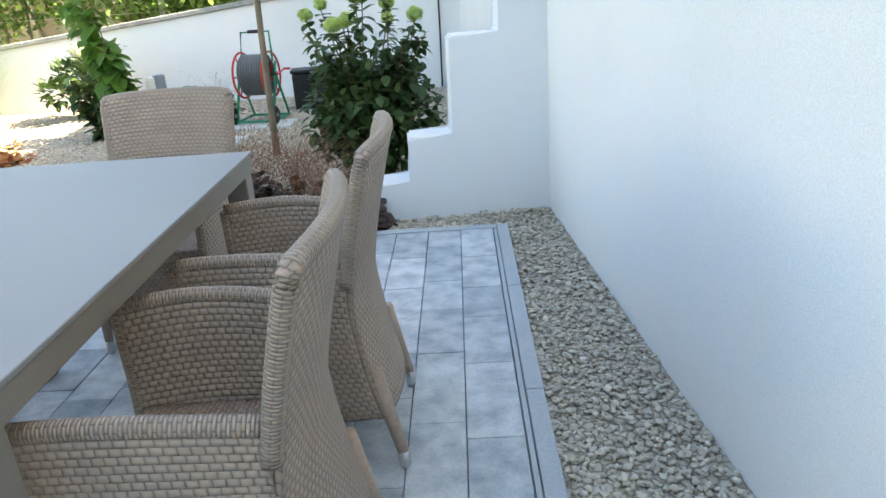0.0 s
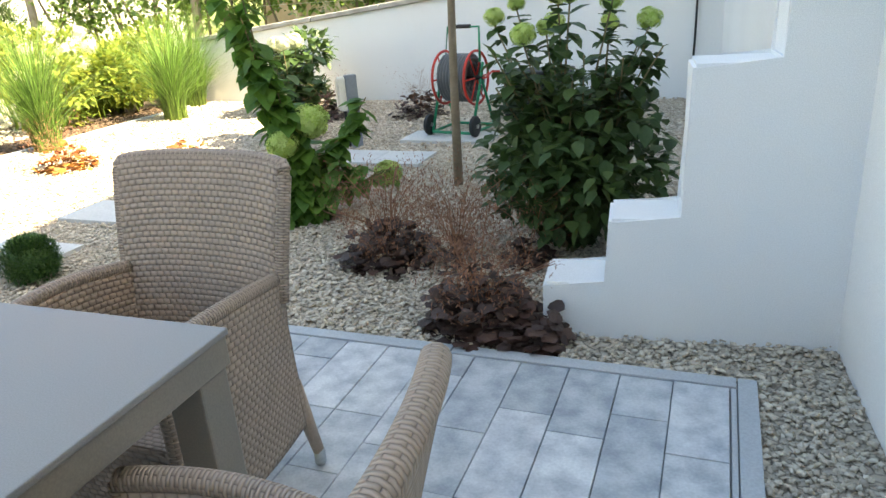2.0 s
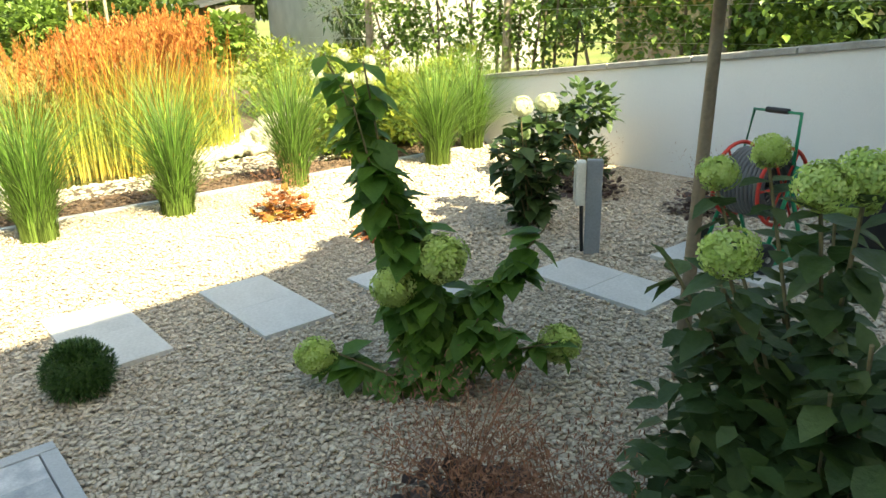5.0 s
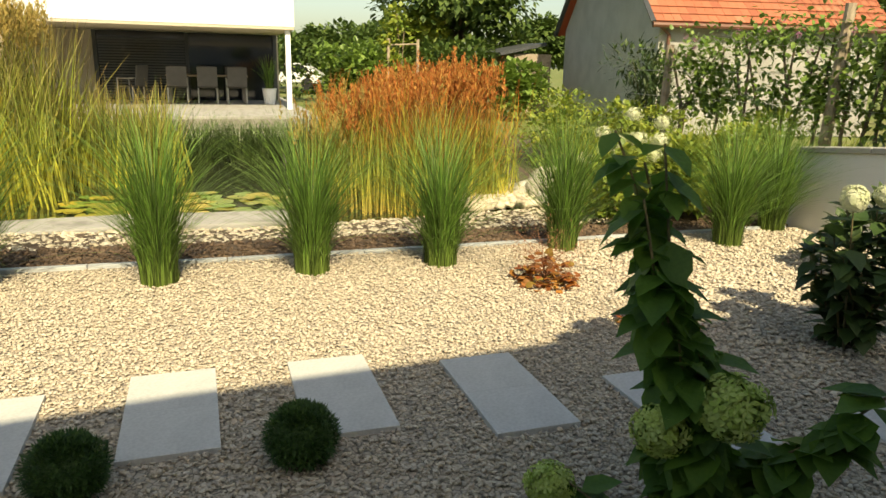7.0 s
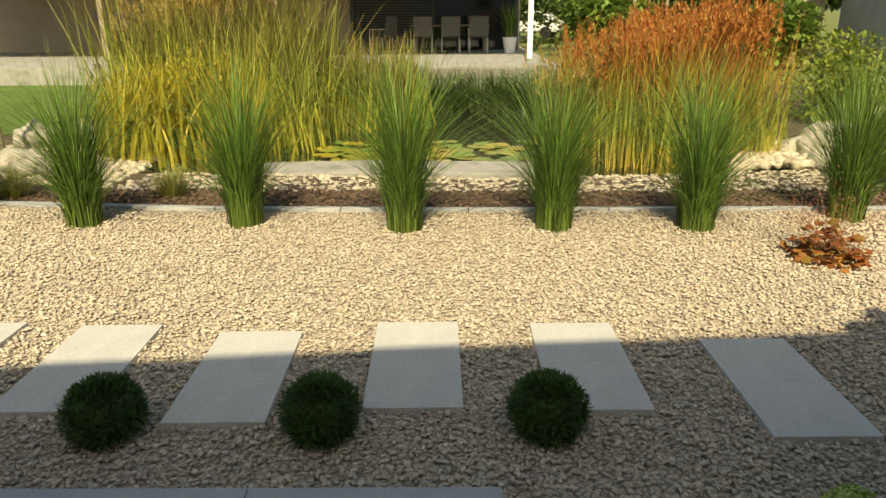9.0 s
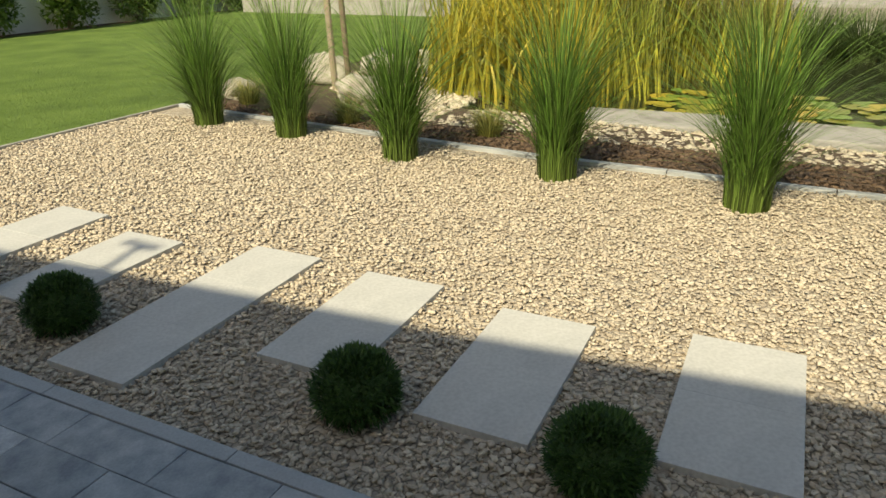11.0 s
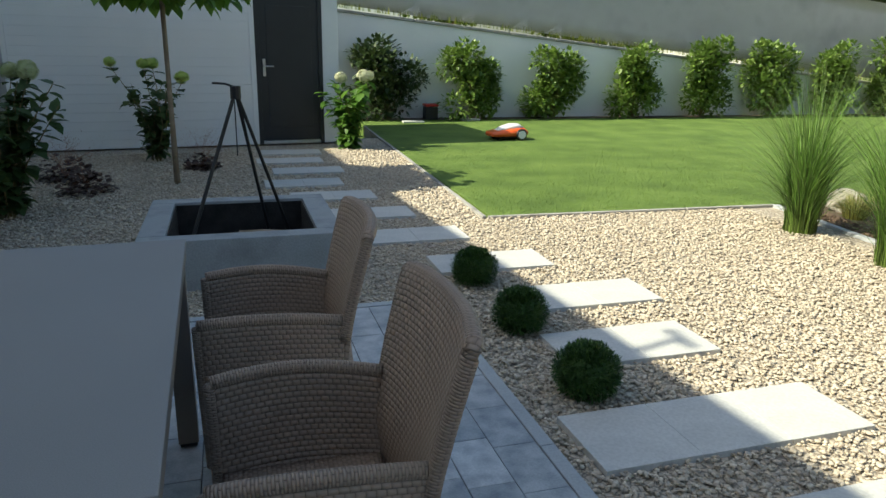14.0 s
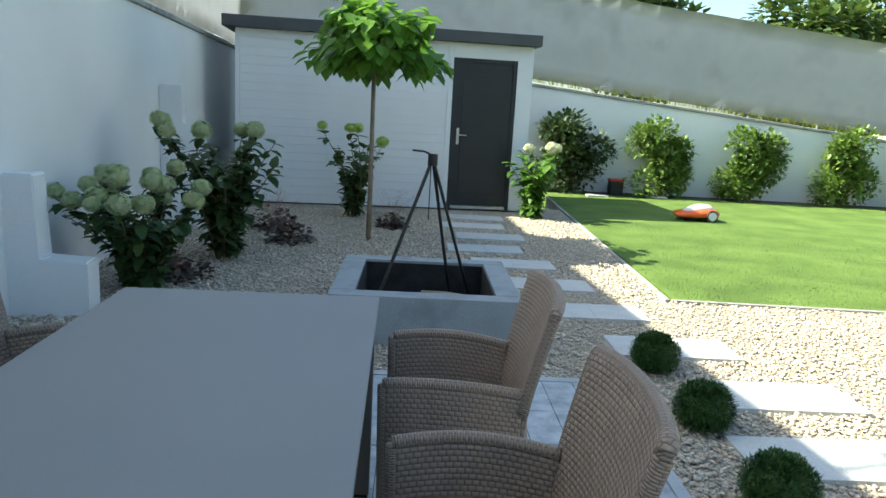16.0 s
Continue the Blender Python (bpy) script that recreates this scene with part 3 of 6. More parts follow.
run("wall_east", (line_x(5.8), 5.8), (line_x(-15.6), -15.6), T, -0.3, 2.30, 2.30, M_WALL, "tall white rendered retaining wall beside the terrace", "wall")
run("wall_north", (line_x(5.5) + 0.001, 5.50), (-6.6, 5.62), T, -0.3, 1.39, 0.72, M_WALL, "white rendered garden wall with a sloping top", "wall", -1)
run("wall_south", (line_x(-15.3), south_y(line_x(-15.3))), (-24, south_y(-24)), T, -0.3, 2.58, 0.02, M_WALL, "white rendered boundary wall with a sloping top", "wall", 1)


def coping(name, a, b, thick, za, zb, out, label, n):
    """Concrete cap stones laid end to end along a wall's top."""
    host = tagged(thing(name, label, "coping"), kind="structure")
    a, b = Vector((*a, za)), Vector((*b, zb))
    d = (b - a) / n
    side = Vector((-d.y, d.x, 0)).normalized() * out
    for i in range(n):
        p, q = a + d * (i + 0.004), a + d * (i + 0.996)
        bm = bmesh.new()
        lo = [bm.verts.new(v + Vector((0, 0, z))) for z in (0, 0.06) for v in (p - side * 0.035, q - side * 0.035, q + side * (thick + 0.035), p + side * (thick + 0.035))]
        for f in ((3, 2, 1, 0), (4, 5, 6, 7), (0, 1, 5, 4), (1, 2, 6, 5), (2, 3, 7, 6), (3, 0, 4, 7)):
            bm.faces.new([lo[k] for k in f])
        bmesh.ops.bevel(bm, geom=list(bm.edges), offset=0.008, segments=1, affect="EDGES")
        part("cap_stone", bm, M_COPING, host)


coping("coping_east", (line_x(5.8), 5.8), (line_x(-14.9), -14.9), T, 2.302, 2.302, 1, "grey concrete coping on the retaining wall", 20)
coping("coping_north", (line_x(5.5), 5.50), (-6.6, 5.62), T, 1.392, 0.722, -1, "grey concrete coping sloping along the garden wall", 7)
coping("coping_south", (line_x(-15.3), south_y(line_x(-15.3))), (-24, south_y(-24)), T, 2.582, 0.022, 1, "grey weathered concrete coping of the boundary wall", 25)


def stepped(name, x0, y0, widths, heights, thick, label, turn=5.5):
    """A stepped cross wall that comes out of the retaining wall: treads of these widths from the wall outwards."""
    bm = bmesh.new()
    a = 0.0
    pts = [(0, -0.3)]
    for w, h in zip(widths, heights):
        pts += [(a, h), (a + w, h)]
        a += w
    pts.append((a, -0.3))
    front = [bm.verts.new((-x, 0, z)) for x, z in pts]
    back = [bm.verts.new((-x, thick, z)) for x, z in pts]
    n = len(pts)
    bm.faces.new(front)
    bm.faces.new(back[::-1])
    for i in range(n):
        bm.faces.new((front[i], front[(i + 1) % n], back[(i + 1) % n], back[i]))
    bmesh.ops.bevel(bm, geom=[e for e in bm.edges if min(v.co.z for v in e.verts) > -0.2], offset=0.012, segments=2, affect="EDGES")
    ob = part(name, bm, M_WALL)
    ob.matrix_basis = pose(x0, y0, 0, 0, 0, turn)
    return tagged(ob, label, "stepped wall", "", "structure")


stepped("stepped_wall_1", 0.285, 0.31, (0.27, 0.275, 0.255, 0.235), (1.62, 0.97, 0.446, 0.194), 0.25, "white rendered stepped cross wall beside the terrace gravel", 6.0)
stepped("stepped_wall_2", 0.72, -5.08, (0.19, 0.305), (0.91, 0.35), 0.21, "low white rendered stepped cross wall near the table")
stepped("stepped_wall_3", 1.01, -8.68, (0.235, 0.225, 0.3), (1.56, 1.13, 0.5), 0.21, "white rendered stepped cross wall before the shed")

# ---- terrace: edging and pavers ----
edge = tagged(thing("terrace_edging", "grey concrete edging kerb round the terrace", "edging"), kind="structure")
flat("terrace_bed", [(-3.0, -4.07), (-0.05, -4.07), (-0.05, -0.05), (-3.0, -0.05)], -0.012, M_JOINT, label="dark jointing sand under the terrace pavers", category="terrace")
for i in range(5):
    y0, y1 = -4.12 + 4.12 * i / 5, -4.12 + 4.12 * (i + 1) / 5
    part("kerb_stone", boxed(-0.058, 0, y0 + 0.002, y1 - 0.002, -0.2, 0.004, 0.004), M_EDGING, edge)
    part("kerb_stone", boxed(-3.04, -2.982, y0 + 0.002, y1 - 0.002, -0.2, 0.004, 0.004), M_EDGING, edge)
for i in range(3):
    x0, x1 = -2.98 + 2.92 * i / 3, -2.98 + 2.92 * (i + 1) / 3
    part("kerb_stone", boxed(x0 + 0.002, x1 - 0.002, -0.058, 0, -0.2, 0.004, 0.004), M_EDGING, edge)
    part("kerb_stone", boxed(x0 + 0.002, x1 - 0.002, -4.12, -4.062, -0.2, 0.004, 0.004), M_EDGING, edge)

# ---- stepping slabs: each piece 0.4 m square ----
PIECE = boxed(-0.2009, 0.2009, -0.198, 0.198, -0.03, 0.003, 0.003)
piece_mesh = bpy.data.meshes.new("slab_piece")
PIECE.to_mesh(piece_mesh)
PIECE.free()
piece_mesh.materials.append(M_SLAB)
STEPS = [(-2.72, 3.55, 2), (-3.04, 2.77, 2), (-3.72, 1.94, 2), (-4.12, 1.20, 2), (-4.31, 0.43, 2), (-4.33, -0.32, 2), (-4.23, -1.07, 2), (-4.31, -1.78, 2),
         (-4.345, -2.47, 3), (-4.22, -3.26, 2), (-4.36, -3.98, 2), (-4.02, -4.75, 2), (-3.68, -5.55, 2), (-3.46, -6.36, 2), (-3.28, -7.16, 2), (-3.07, -7.89, 2), (-3.2, -8.66, 2), (-3.05, -9.42, 2), (-3.12, -10.15, 2)]
for x, y, n in STEPS:
    s = thing("stepping_slab", "pale grey porcelain stepping slab of %s squares in the gravel" % ("three" if n == 3 else "two"), "stepping stone", "stepping slabs", pose(x, y, 0, 0, 0, R.uniform(-0.7, 0.7)))
    for k in range(n):
        o = new("square", piece_mesh)
        o.parent = s
        o.location = (0.2 + 0.403 * k, 0, R.uniform(-0.002, 0.002))

# ---- bed kerb ----
kerb = tagged(thing("bed_kerb", "narrow grey concrete kerb between gravel and planting bed", "kerb"), kind="structure")
KP = [(-6.43, 5.45), (-6.45, 0.0), (-6.53, -2.0), (-6.84, -4.9), (-6.98, -5.87)]
for (xa, ya), (xb, yb) in zip(KP, KP[1:]):
    n = max(1, round(math.hypot(xb - xa, yb - ya)))
    for i in range(n):
        p, q = Vector((xa + (xb - xa) * i / n, ya + (yb - ya) * i / n, 0)), Vector((xa + (xb - xa) * (i + 1) / n, ya + (yb - ya) * (i + 1) / n, 0))
        L = (q - p).length
        part("kerb_stone", boxed(-0.03, 0.03, 0.003, L - 0.003, -0.25, 0.006, 0.006, Matrix.Translation(p) @ Matrix.Rotation(math.atan2(-(q - p).x, (q - p).y), 4, "Z")), M_EDGING, kerb)
lk = tagged(thing("lawn_kerb", "narrow grey concrete kerb round the lawn", "kerb"), kind="structure")
for a, b, n in (((-4.03, -6.0), (-4.30, -13.2), 7), ((-4.06, -6.0), (-6.98, -5.88), 3)):
    a, b = Vector((*a, 0)), Vector((*b, 0))
    for i in range(n):
        p, q = a.lerp(b, i / n), a.lerp(b, (i + 1) / n)
        L = (q - p).length
        part("kerb_stone", boxed(-0.02, 0.02, 0.003, L - 0.003, -0.25, 0.004, 0.006, Matrix.Translation(p) @ Matrix.Rotation(math.atan2(-(q - p).x, (q - p).y), 4, "Z")), M_COPING, lk)


# ---- screens on the walls ----
def screen(name, a, b, za, zb, high, n, label):
    """A screen of sagging woven cloth between posts on top of a wall."""
    host = thing(name, label, "fence")
    a, b = Vector((*a, za)), Vector((*b, zb))
    d = b - a
    side = Vector((-d.y, d.x, 0)).normalized()
    cols, rows = n * 6, 6
    bm = bmesh.new()
    grid = []
    for i in range(cols + 1):
        u = i / cols
        col = []
        for j in range(rows + 1):
            w = j / rows
            puff = 0.010 * math.sin(math.pi * (u * n % 1)) * math.sin(math.pi * w) + 0.006 * noise.noise(Vector((u * n * 2.1, w * 3, 0.3)))
            col.append(bm.verts.new(a + d * u + Vector((0, 0, 0.06 + high * w + 0.02 * noise.noise(Vector((u * n * 1.7, w, 5))))) + side * puff))
        grid.append(col)
    for i in range(cols):
        for j in range(rows):
            bm.faces.new((grid[i][j], grid[i + 1][j], grid[i + 1][j + 1], grid[i][j + 1]))
    bmesh.ops.solidify(bm, geom=list(bm.faces), thickness=0.004)
    part("cloth", bm, M_MESH, host, smooth=True)
    for i in range(n + 1):
        p = a + d * (i / n) + side * 0.06
        part("post", tubed([p - Vector((0, 0, 0.1)), p + Vector((0, 0, high + 0.06))], 0.022), M_GREYMETAL, host)
    for w in (0.02, 0.5, 1.0):
        up = Vector((0, 0, 0.06 + high * w)) + side * 0.03
        part("wire", tubed([a + up, b + up], 0.004, 5), M_GREYMETAL, host)


screen("screen_fence", (line_x(-15.3) + 0.1, south_y(line_x(-15.3)) - 0.1), (-24, south_y(-24) - 0.1), 2.66, 0.1, 1.78, 11, "grey woven windbreak screen on posts above the boundary wall")
screen("screen_fence", (line_x(7.6) + 0.13, 7.6), (line_x(-14.8) + 0.13, -14.8), 2.37, 2.37, 1.85, 9, "grey woven windbreak screen on posts above the retaining wall")

# Unseen T bar, added and bent to throw the T-shaped shadow on a slab.
caster = thing("screen_stay", "slim grey T-shaped bar, unseen, added above the windbreak screen for its shadow", "post")
part("stem", tubed([(0.73, -3.22, 2.36), (0.73, -3.25, 4.2), (0.73, -3.375, 4.59)], 0.02), M_GREYMETAL, caster)
part("crossbar", tubed([(0.735, -3.495, 4.60), (0.725, -3.255, 4.58)], 0.022), M_GREYMETAL, caster)

# ---- shed ----
shed = thing("garden_shed", "white clad flat-roofed garden shed with a dark door", "shed", m=pose(0.72, -10.70, 0, 0, 0, 180 + 5.0))
SW, SH, DX0, DX1 = 4.27, 2.42, 3.12, 4.01
for i in range(20):
    z0, z1 = i * SH / 20, (i + 1) * SH / 20 - 0.0012
    part("board", boxed(0.06, DX0 - 0.1, 0, 0.03, z0, z1, 0.002), M_SHED, shed)
part("corner_trim", boxed(0, 0.06, -0.012, 0.04, 0, SH, 0.004), M_SHED, shed)
part("corner_trim", boxed(DX1 + 0.03, SW, -0.012, 0.04, 0, SH, 0.004), M_SHED, shed)
part("door_post", boxed(DX0 - 0.1, DX0 - 0.03, -0.012, 0.04, 0, SH, 0.004), M_SHED, shed)
part("lintel", boxed(DX0 - 0.03, DX1 + 0.03, -0.012, 0.04, 2.21, SH, 0.004), M_SHED, shed)
part("side_wall", boxed(0.001, 0.04, 0.04, 2.3, 0, SH), M_SHED, shed)
part("side_wall", boxed(SW - 0.04, SW, 0.04, 2.3, 0, SH), M_SHED, shed)
part("rear_wall", boxed(0.001, SW, 2.3, 2.34, 0, SH), M_SHED, shed)
part("roof", boxed(-0.16, SW + 0.08, -0.16, 2.5, SH + 0.002, SH + 0.16, 0.01), M_ROOFTRIM, shed, "dark grey flat roof with a deep edge")
dr = part("door", boxed(DX0 + 0.03, DX1 - 0.03, 0.012, 0.05, 0.05, 2.15, 0.004), M_DOOR, shed, "closed anthracite door")
for x0, x1, z0, z1 in ((DX0 - 0.03, DX0 + 0.03, 0.0, 2.21), (DX1 - 0.03, DX1 + 0.03, 0.0, 2.21), (DX0 + 0.03, DX1 - 0.03, 2.15, 2.21)):
    part("door_frame", boxed(x0, x1, -0.004, 0.055, z0, z1, 0.004), M_DOOR, shed)
part("sill", boxed(DX0 + 0.03, DX1 - 0.03, -0.02, 0.05, 0.0, 0.045, 0.004), M_STEEL, shed)
for x0, x1, z0, z1 in ((DX0 + 0.13, DX1 - 0.13, 0.24, 1.92),):
    part("panel", boxed(x0, x1, 0.004, 0.014, z0, z1, 0.004), M_DOOR, dr)
part("handle_plate", boxed(DX0 + 0.065, DX0 + 0.105, 0.002, 0.012, 0.96, 1.20, 0.004), M_STEEL, dr, "brushed steel handle plate")
part("handle", tube(tubed([(DX0 + 0.085, 0.004, 1.10), (DX0 + 0.085, -0.05, 1.10)], 0.010), [(DX0 + 0.085, -0.05, 1.10), (DX0 + 0.21, -0.05, 1.10)], 0.010), M_STEEL, dr, "brushed steel lever handle")

# ---- fire pit ----
pit = thing("fire_pit", "square concrete fire pit with a sooty inside", "fire pit")
PX0, PX1, PY0, PY1, PZ = -2.60, -1.38, -5.82, -4.60, 0.30
for n, (x0, x1, y0, y1) in enumerate(((PX0, PX1, PY1 - 0.14, PY1), (PX0, PX1, PY0, PY0 + 0.14), (PX0, PX0 + 0.16, PY0 + 0.142, PY1 - 0.142), (PX1 - 0.16, PX1, PY0 + 0.142, PY1 - 0.142))):
    part("side", boxed(x0, x1, y0, y1, -0.1, PZ, 0.006), M_PIT, pit)
part("liner", boxed(PX0 + 0.162, PX1 - 0.162, PY0 + 0.142, PY0 + 0.15, -0.1, PZ - 0.02), M_SOOT, pit, "sooty steel liner")
part("liner", boxed(PX0 + 0.162, PX0 + 0.17, PY0 + 0.151, PY1 - 0.151, -0.1, PZ - 0.02), M_SOOT, pit, "sooty steel liner")
part("liner", boxed(PX1 - 0.17, PX1 - 0.162, PY0 + 0.151, PY1 - 0.151, -0.1, PZ - 0.02), M_SOOT, pit, "sooty steel liner")
part("ash_bed", boxed(PX0 + 0.17, PX1 - 0.17, PY0 + 0.151, PY1 - 0.142, -0.1, -0.01), M_SOOT, pit, "black ash bed")
for k in range(5):
    a = R.uniform(0, 3.1)
    c = Vector((R.uniform(-2.15, -1.85), R.uniform(-5.35, -5.05), 0.03 + 0.03 * k))
    d = Vector((math.cos(a), math.sin(a), 0.1)) * 0.16
    tagged(part("firewood", tubed([c - d, c + d * 0.2, c + d], [0.025, 0.03, 0.022], 7), M_WOOD), "half-burnt split firewood log in the fire pit", "firewood", "firewood")
tri = thing("tripod", "black steel cooking tripod standing over the fire pit", "tripod")
AP = Vector((-2.0, -5.2, 1.12))
for foot in ((-1.60, -4.83, -0.01), (-2.36, -5.55, -0.01), (-2.20, -5.60, -0.01)):
    part("leg", tubed([foot, AP], 0.012), M_BLACK, tri)
part("hub", tubed([AP + Vector((0, 0, -0.05)), AP + Vector((0, 0, 0.03))], 0.035, 10), M_BLACK, tri)
part("crank", tubed([AP + Vector((0, 0, 0.02)), AP + Vector((0.06, 0.02, 0.045)), AP + Vector((0.14, 0.02, 0.05))], 0.007), M_BLACK, tri)
part("chain", tubed([AP + Vector((0.01, 0, -0.05)), AP + Vector((0.01, 0.0, -0.42))], 0.004, 5), M_BLACK, tri)
for k, (x, y) in enumerate(((-1.75, -5.96), (-1.95, -6.03))):
    tagged(part("plank", boxed(-0.5, 0.5, -0.05, 0.05, 0.0, 0.03, 0.004, pose(x - 0.1 * k, y, 0.002 + 0.0 * k, 0, 0, 4 - 5 * k)), M_WOOD), "weathered reddish plank lying behind the fire pit", "plank", "planks")


# ---- table ----
TX0, TX1, TY0, TY1, TZ = -0.4525, 0.4525, -0.757, 0.757, 0.765
table = thing("dining_table", "taupe aluminium garden table with a pale frosted top", "table", m=pose(-1.345, -2.105, 0, 0, 0, 1.2))
part("tabletop", boxed(TX0, TX1, TY0, TY1, TZ - 0.012, TZ, 0.003), M_TOP, table, "pale grey frosted glass top")
for x0, x1, y0, y1 in ((TX0 + 0.004, TX0 + 0.022, TY0 + 0.004, TY1 - 0.004), (TX1 - 0.022, TX1 - 0.004, TY0 + 0.004, TY1 - 0.004), (TX0 + 0.022, TX1 - 0.022, TY0 + 0.004, TY0 + 0.022), (TX0 + 0.022, TX1 - 0.022, TY1 - 0.022, TY1 - 0.004)):
    part("frame_rail", boxed(x0, x1, y0, y1, TZ - 0.065, TZ - 0.0125, 0.003), M_TAUPE, table)
for x in (TX0 + 0.045, TX1 - 0.045):
    for y in (TY0 + 0.045, TY1 - 0.045):
        lg = part("leg", boxed(x - 0.035, x + 0.035, y - 0.035, y + 0.035, 0.018, TZ - 0.067, 0.004), M_TAUPE, table)
        part("foot_pad", boxed(x - 0.03, x + 0.03, y - 0.03, y + 0.03, 0.004, 0.0178, 0.003), M_BLACK, lg)


# ---- wicker chairs ----
def panel(name, shape, nu, nv, thick, parent, material, length, height):
    """A bent woven panel: shape(u, v) gives its outer face, thick metres deep; its measure is laid on as a map."""
    P = [[Vector(shape(i / nu, j / nv)) for j in range(nv + 1)] for i in range(nu + 1)]
    bm = bmesh.new()
    uvl = bm.loops.layers.uv.new("uv")
    lay = []
    for s in (0, 1):
        g = []
        for i in range(nu + 1):
            c = []
            for j in range(nv + 1):
                a = P[min(i + 1, nu)][j] - P[max(i - 1, 0)][j]
                b = P[i][min(j + 1, nv)] - P[i][max(j - 1, 0)]
                n = a.cross(b).normalized()
                c.append(bm.verts.new(P[i][j] + n * thick * s))
            g.append(c)
        lay.append(g)
    for s in (0, 1):
        g = lay[s]
        for i in range(nu):
            for j in range(nv):
                q = [(i, j), (i + 1, j), (i + 1, j + 1), (i, j + 1)]
                f = bm.faces.new([g[a][b] for a, b in (q if s else q[::-1])])
                for lp, (a, b) in zip(f.loops, q if s else q[::-1]):
                    lp[uvl].uv = (a / nu * length, b / nv * height)
    g, h = lay
    rim = [(i, 0) for i in range(nu)] + [(nu, j) for j in range(nv)] + [(i, nv) for i in range(nu, 0, -1)] + [(0, j) for j in range(nv, 0, -1)]
    for k, (a, b) in enumerate(rim):
        c, d = rim[(k + 1) % len(rim)]
        f = bm.faces.new((g[a][b], g[c][d], h[c][d], h[a][b]))
        for lp, w in zip(f.loops, ((k, 0), (k + 1, 0), (k + 1, 1), (k, 1))):
            lp[uvl].uv = (w[0] * 0.02, w[1] * thick)
    bmesh.ops.recalc_face_normals(bm, faces=bm.faces)
    me = bpy.data.meshes.new(name)
    bm.to_mesh(me)
    bm.free()
    me.shade_smooth()
    return link(name, me, material, parent)


def wrapped(name, pts, radius, parent, sides=12):
    """A round rim wound with the same strands as the panels."""
    bm = tubed(pts, radius, sides)
    uvl = bm.loops.layers.uv.new("uv")
    bm.verts.index_update()
    run_len = [0.0]
    for p, q in zip(pts, pts[1:]):
        run_len.append(run_len[-1] + (Vector(q) - Vector(p)).length)
    for f in bm.faces:
        ks = [lp.vert.index % sides for lp in f.loops]
        for lp, k in zip(f.loops, ks):
            k = k + sides if k == 0 and max(ks) == sides - 1 else k
            lp[uvl].uv = (k * 0.104 / sides, run_len[lp.vert.index // sides] * 2.1)
    return part(name, bm, M_WICKER, parent, "thick wrapped rim", True)


def mix(a, b, t):
    return a + (b - a) * t


def arm_top(t):
    """Height of an arm's rim from the back (0) to the front (1)."""
    return 0.60 + 0.045 * math.sin(math.pi * min(1, t * 0.62 + 0.12))


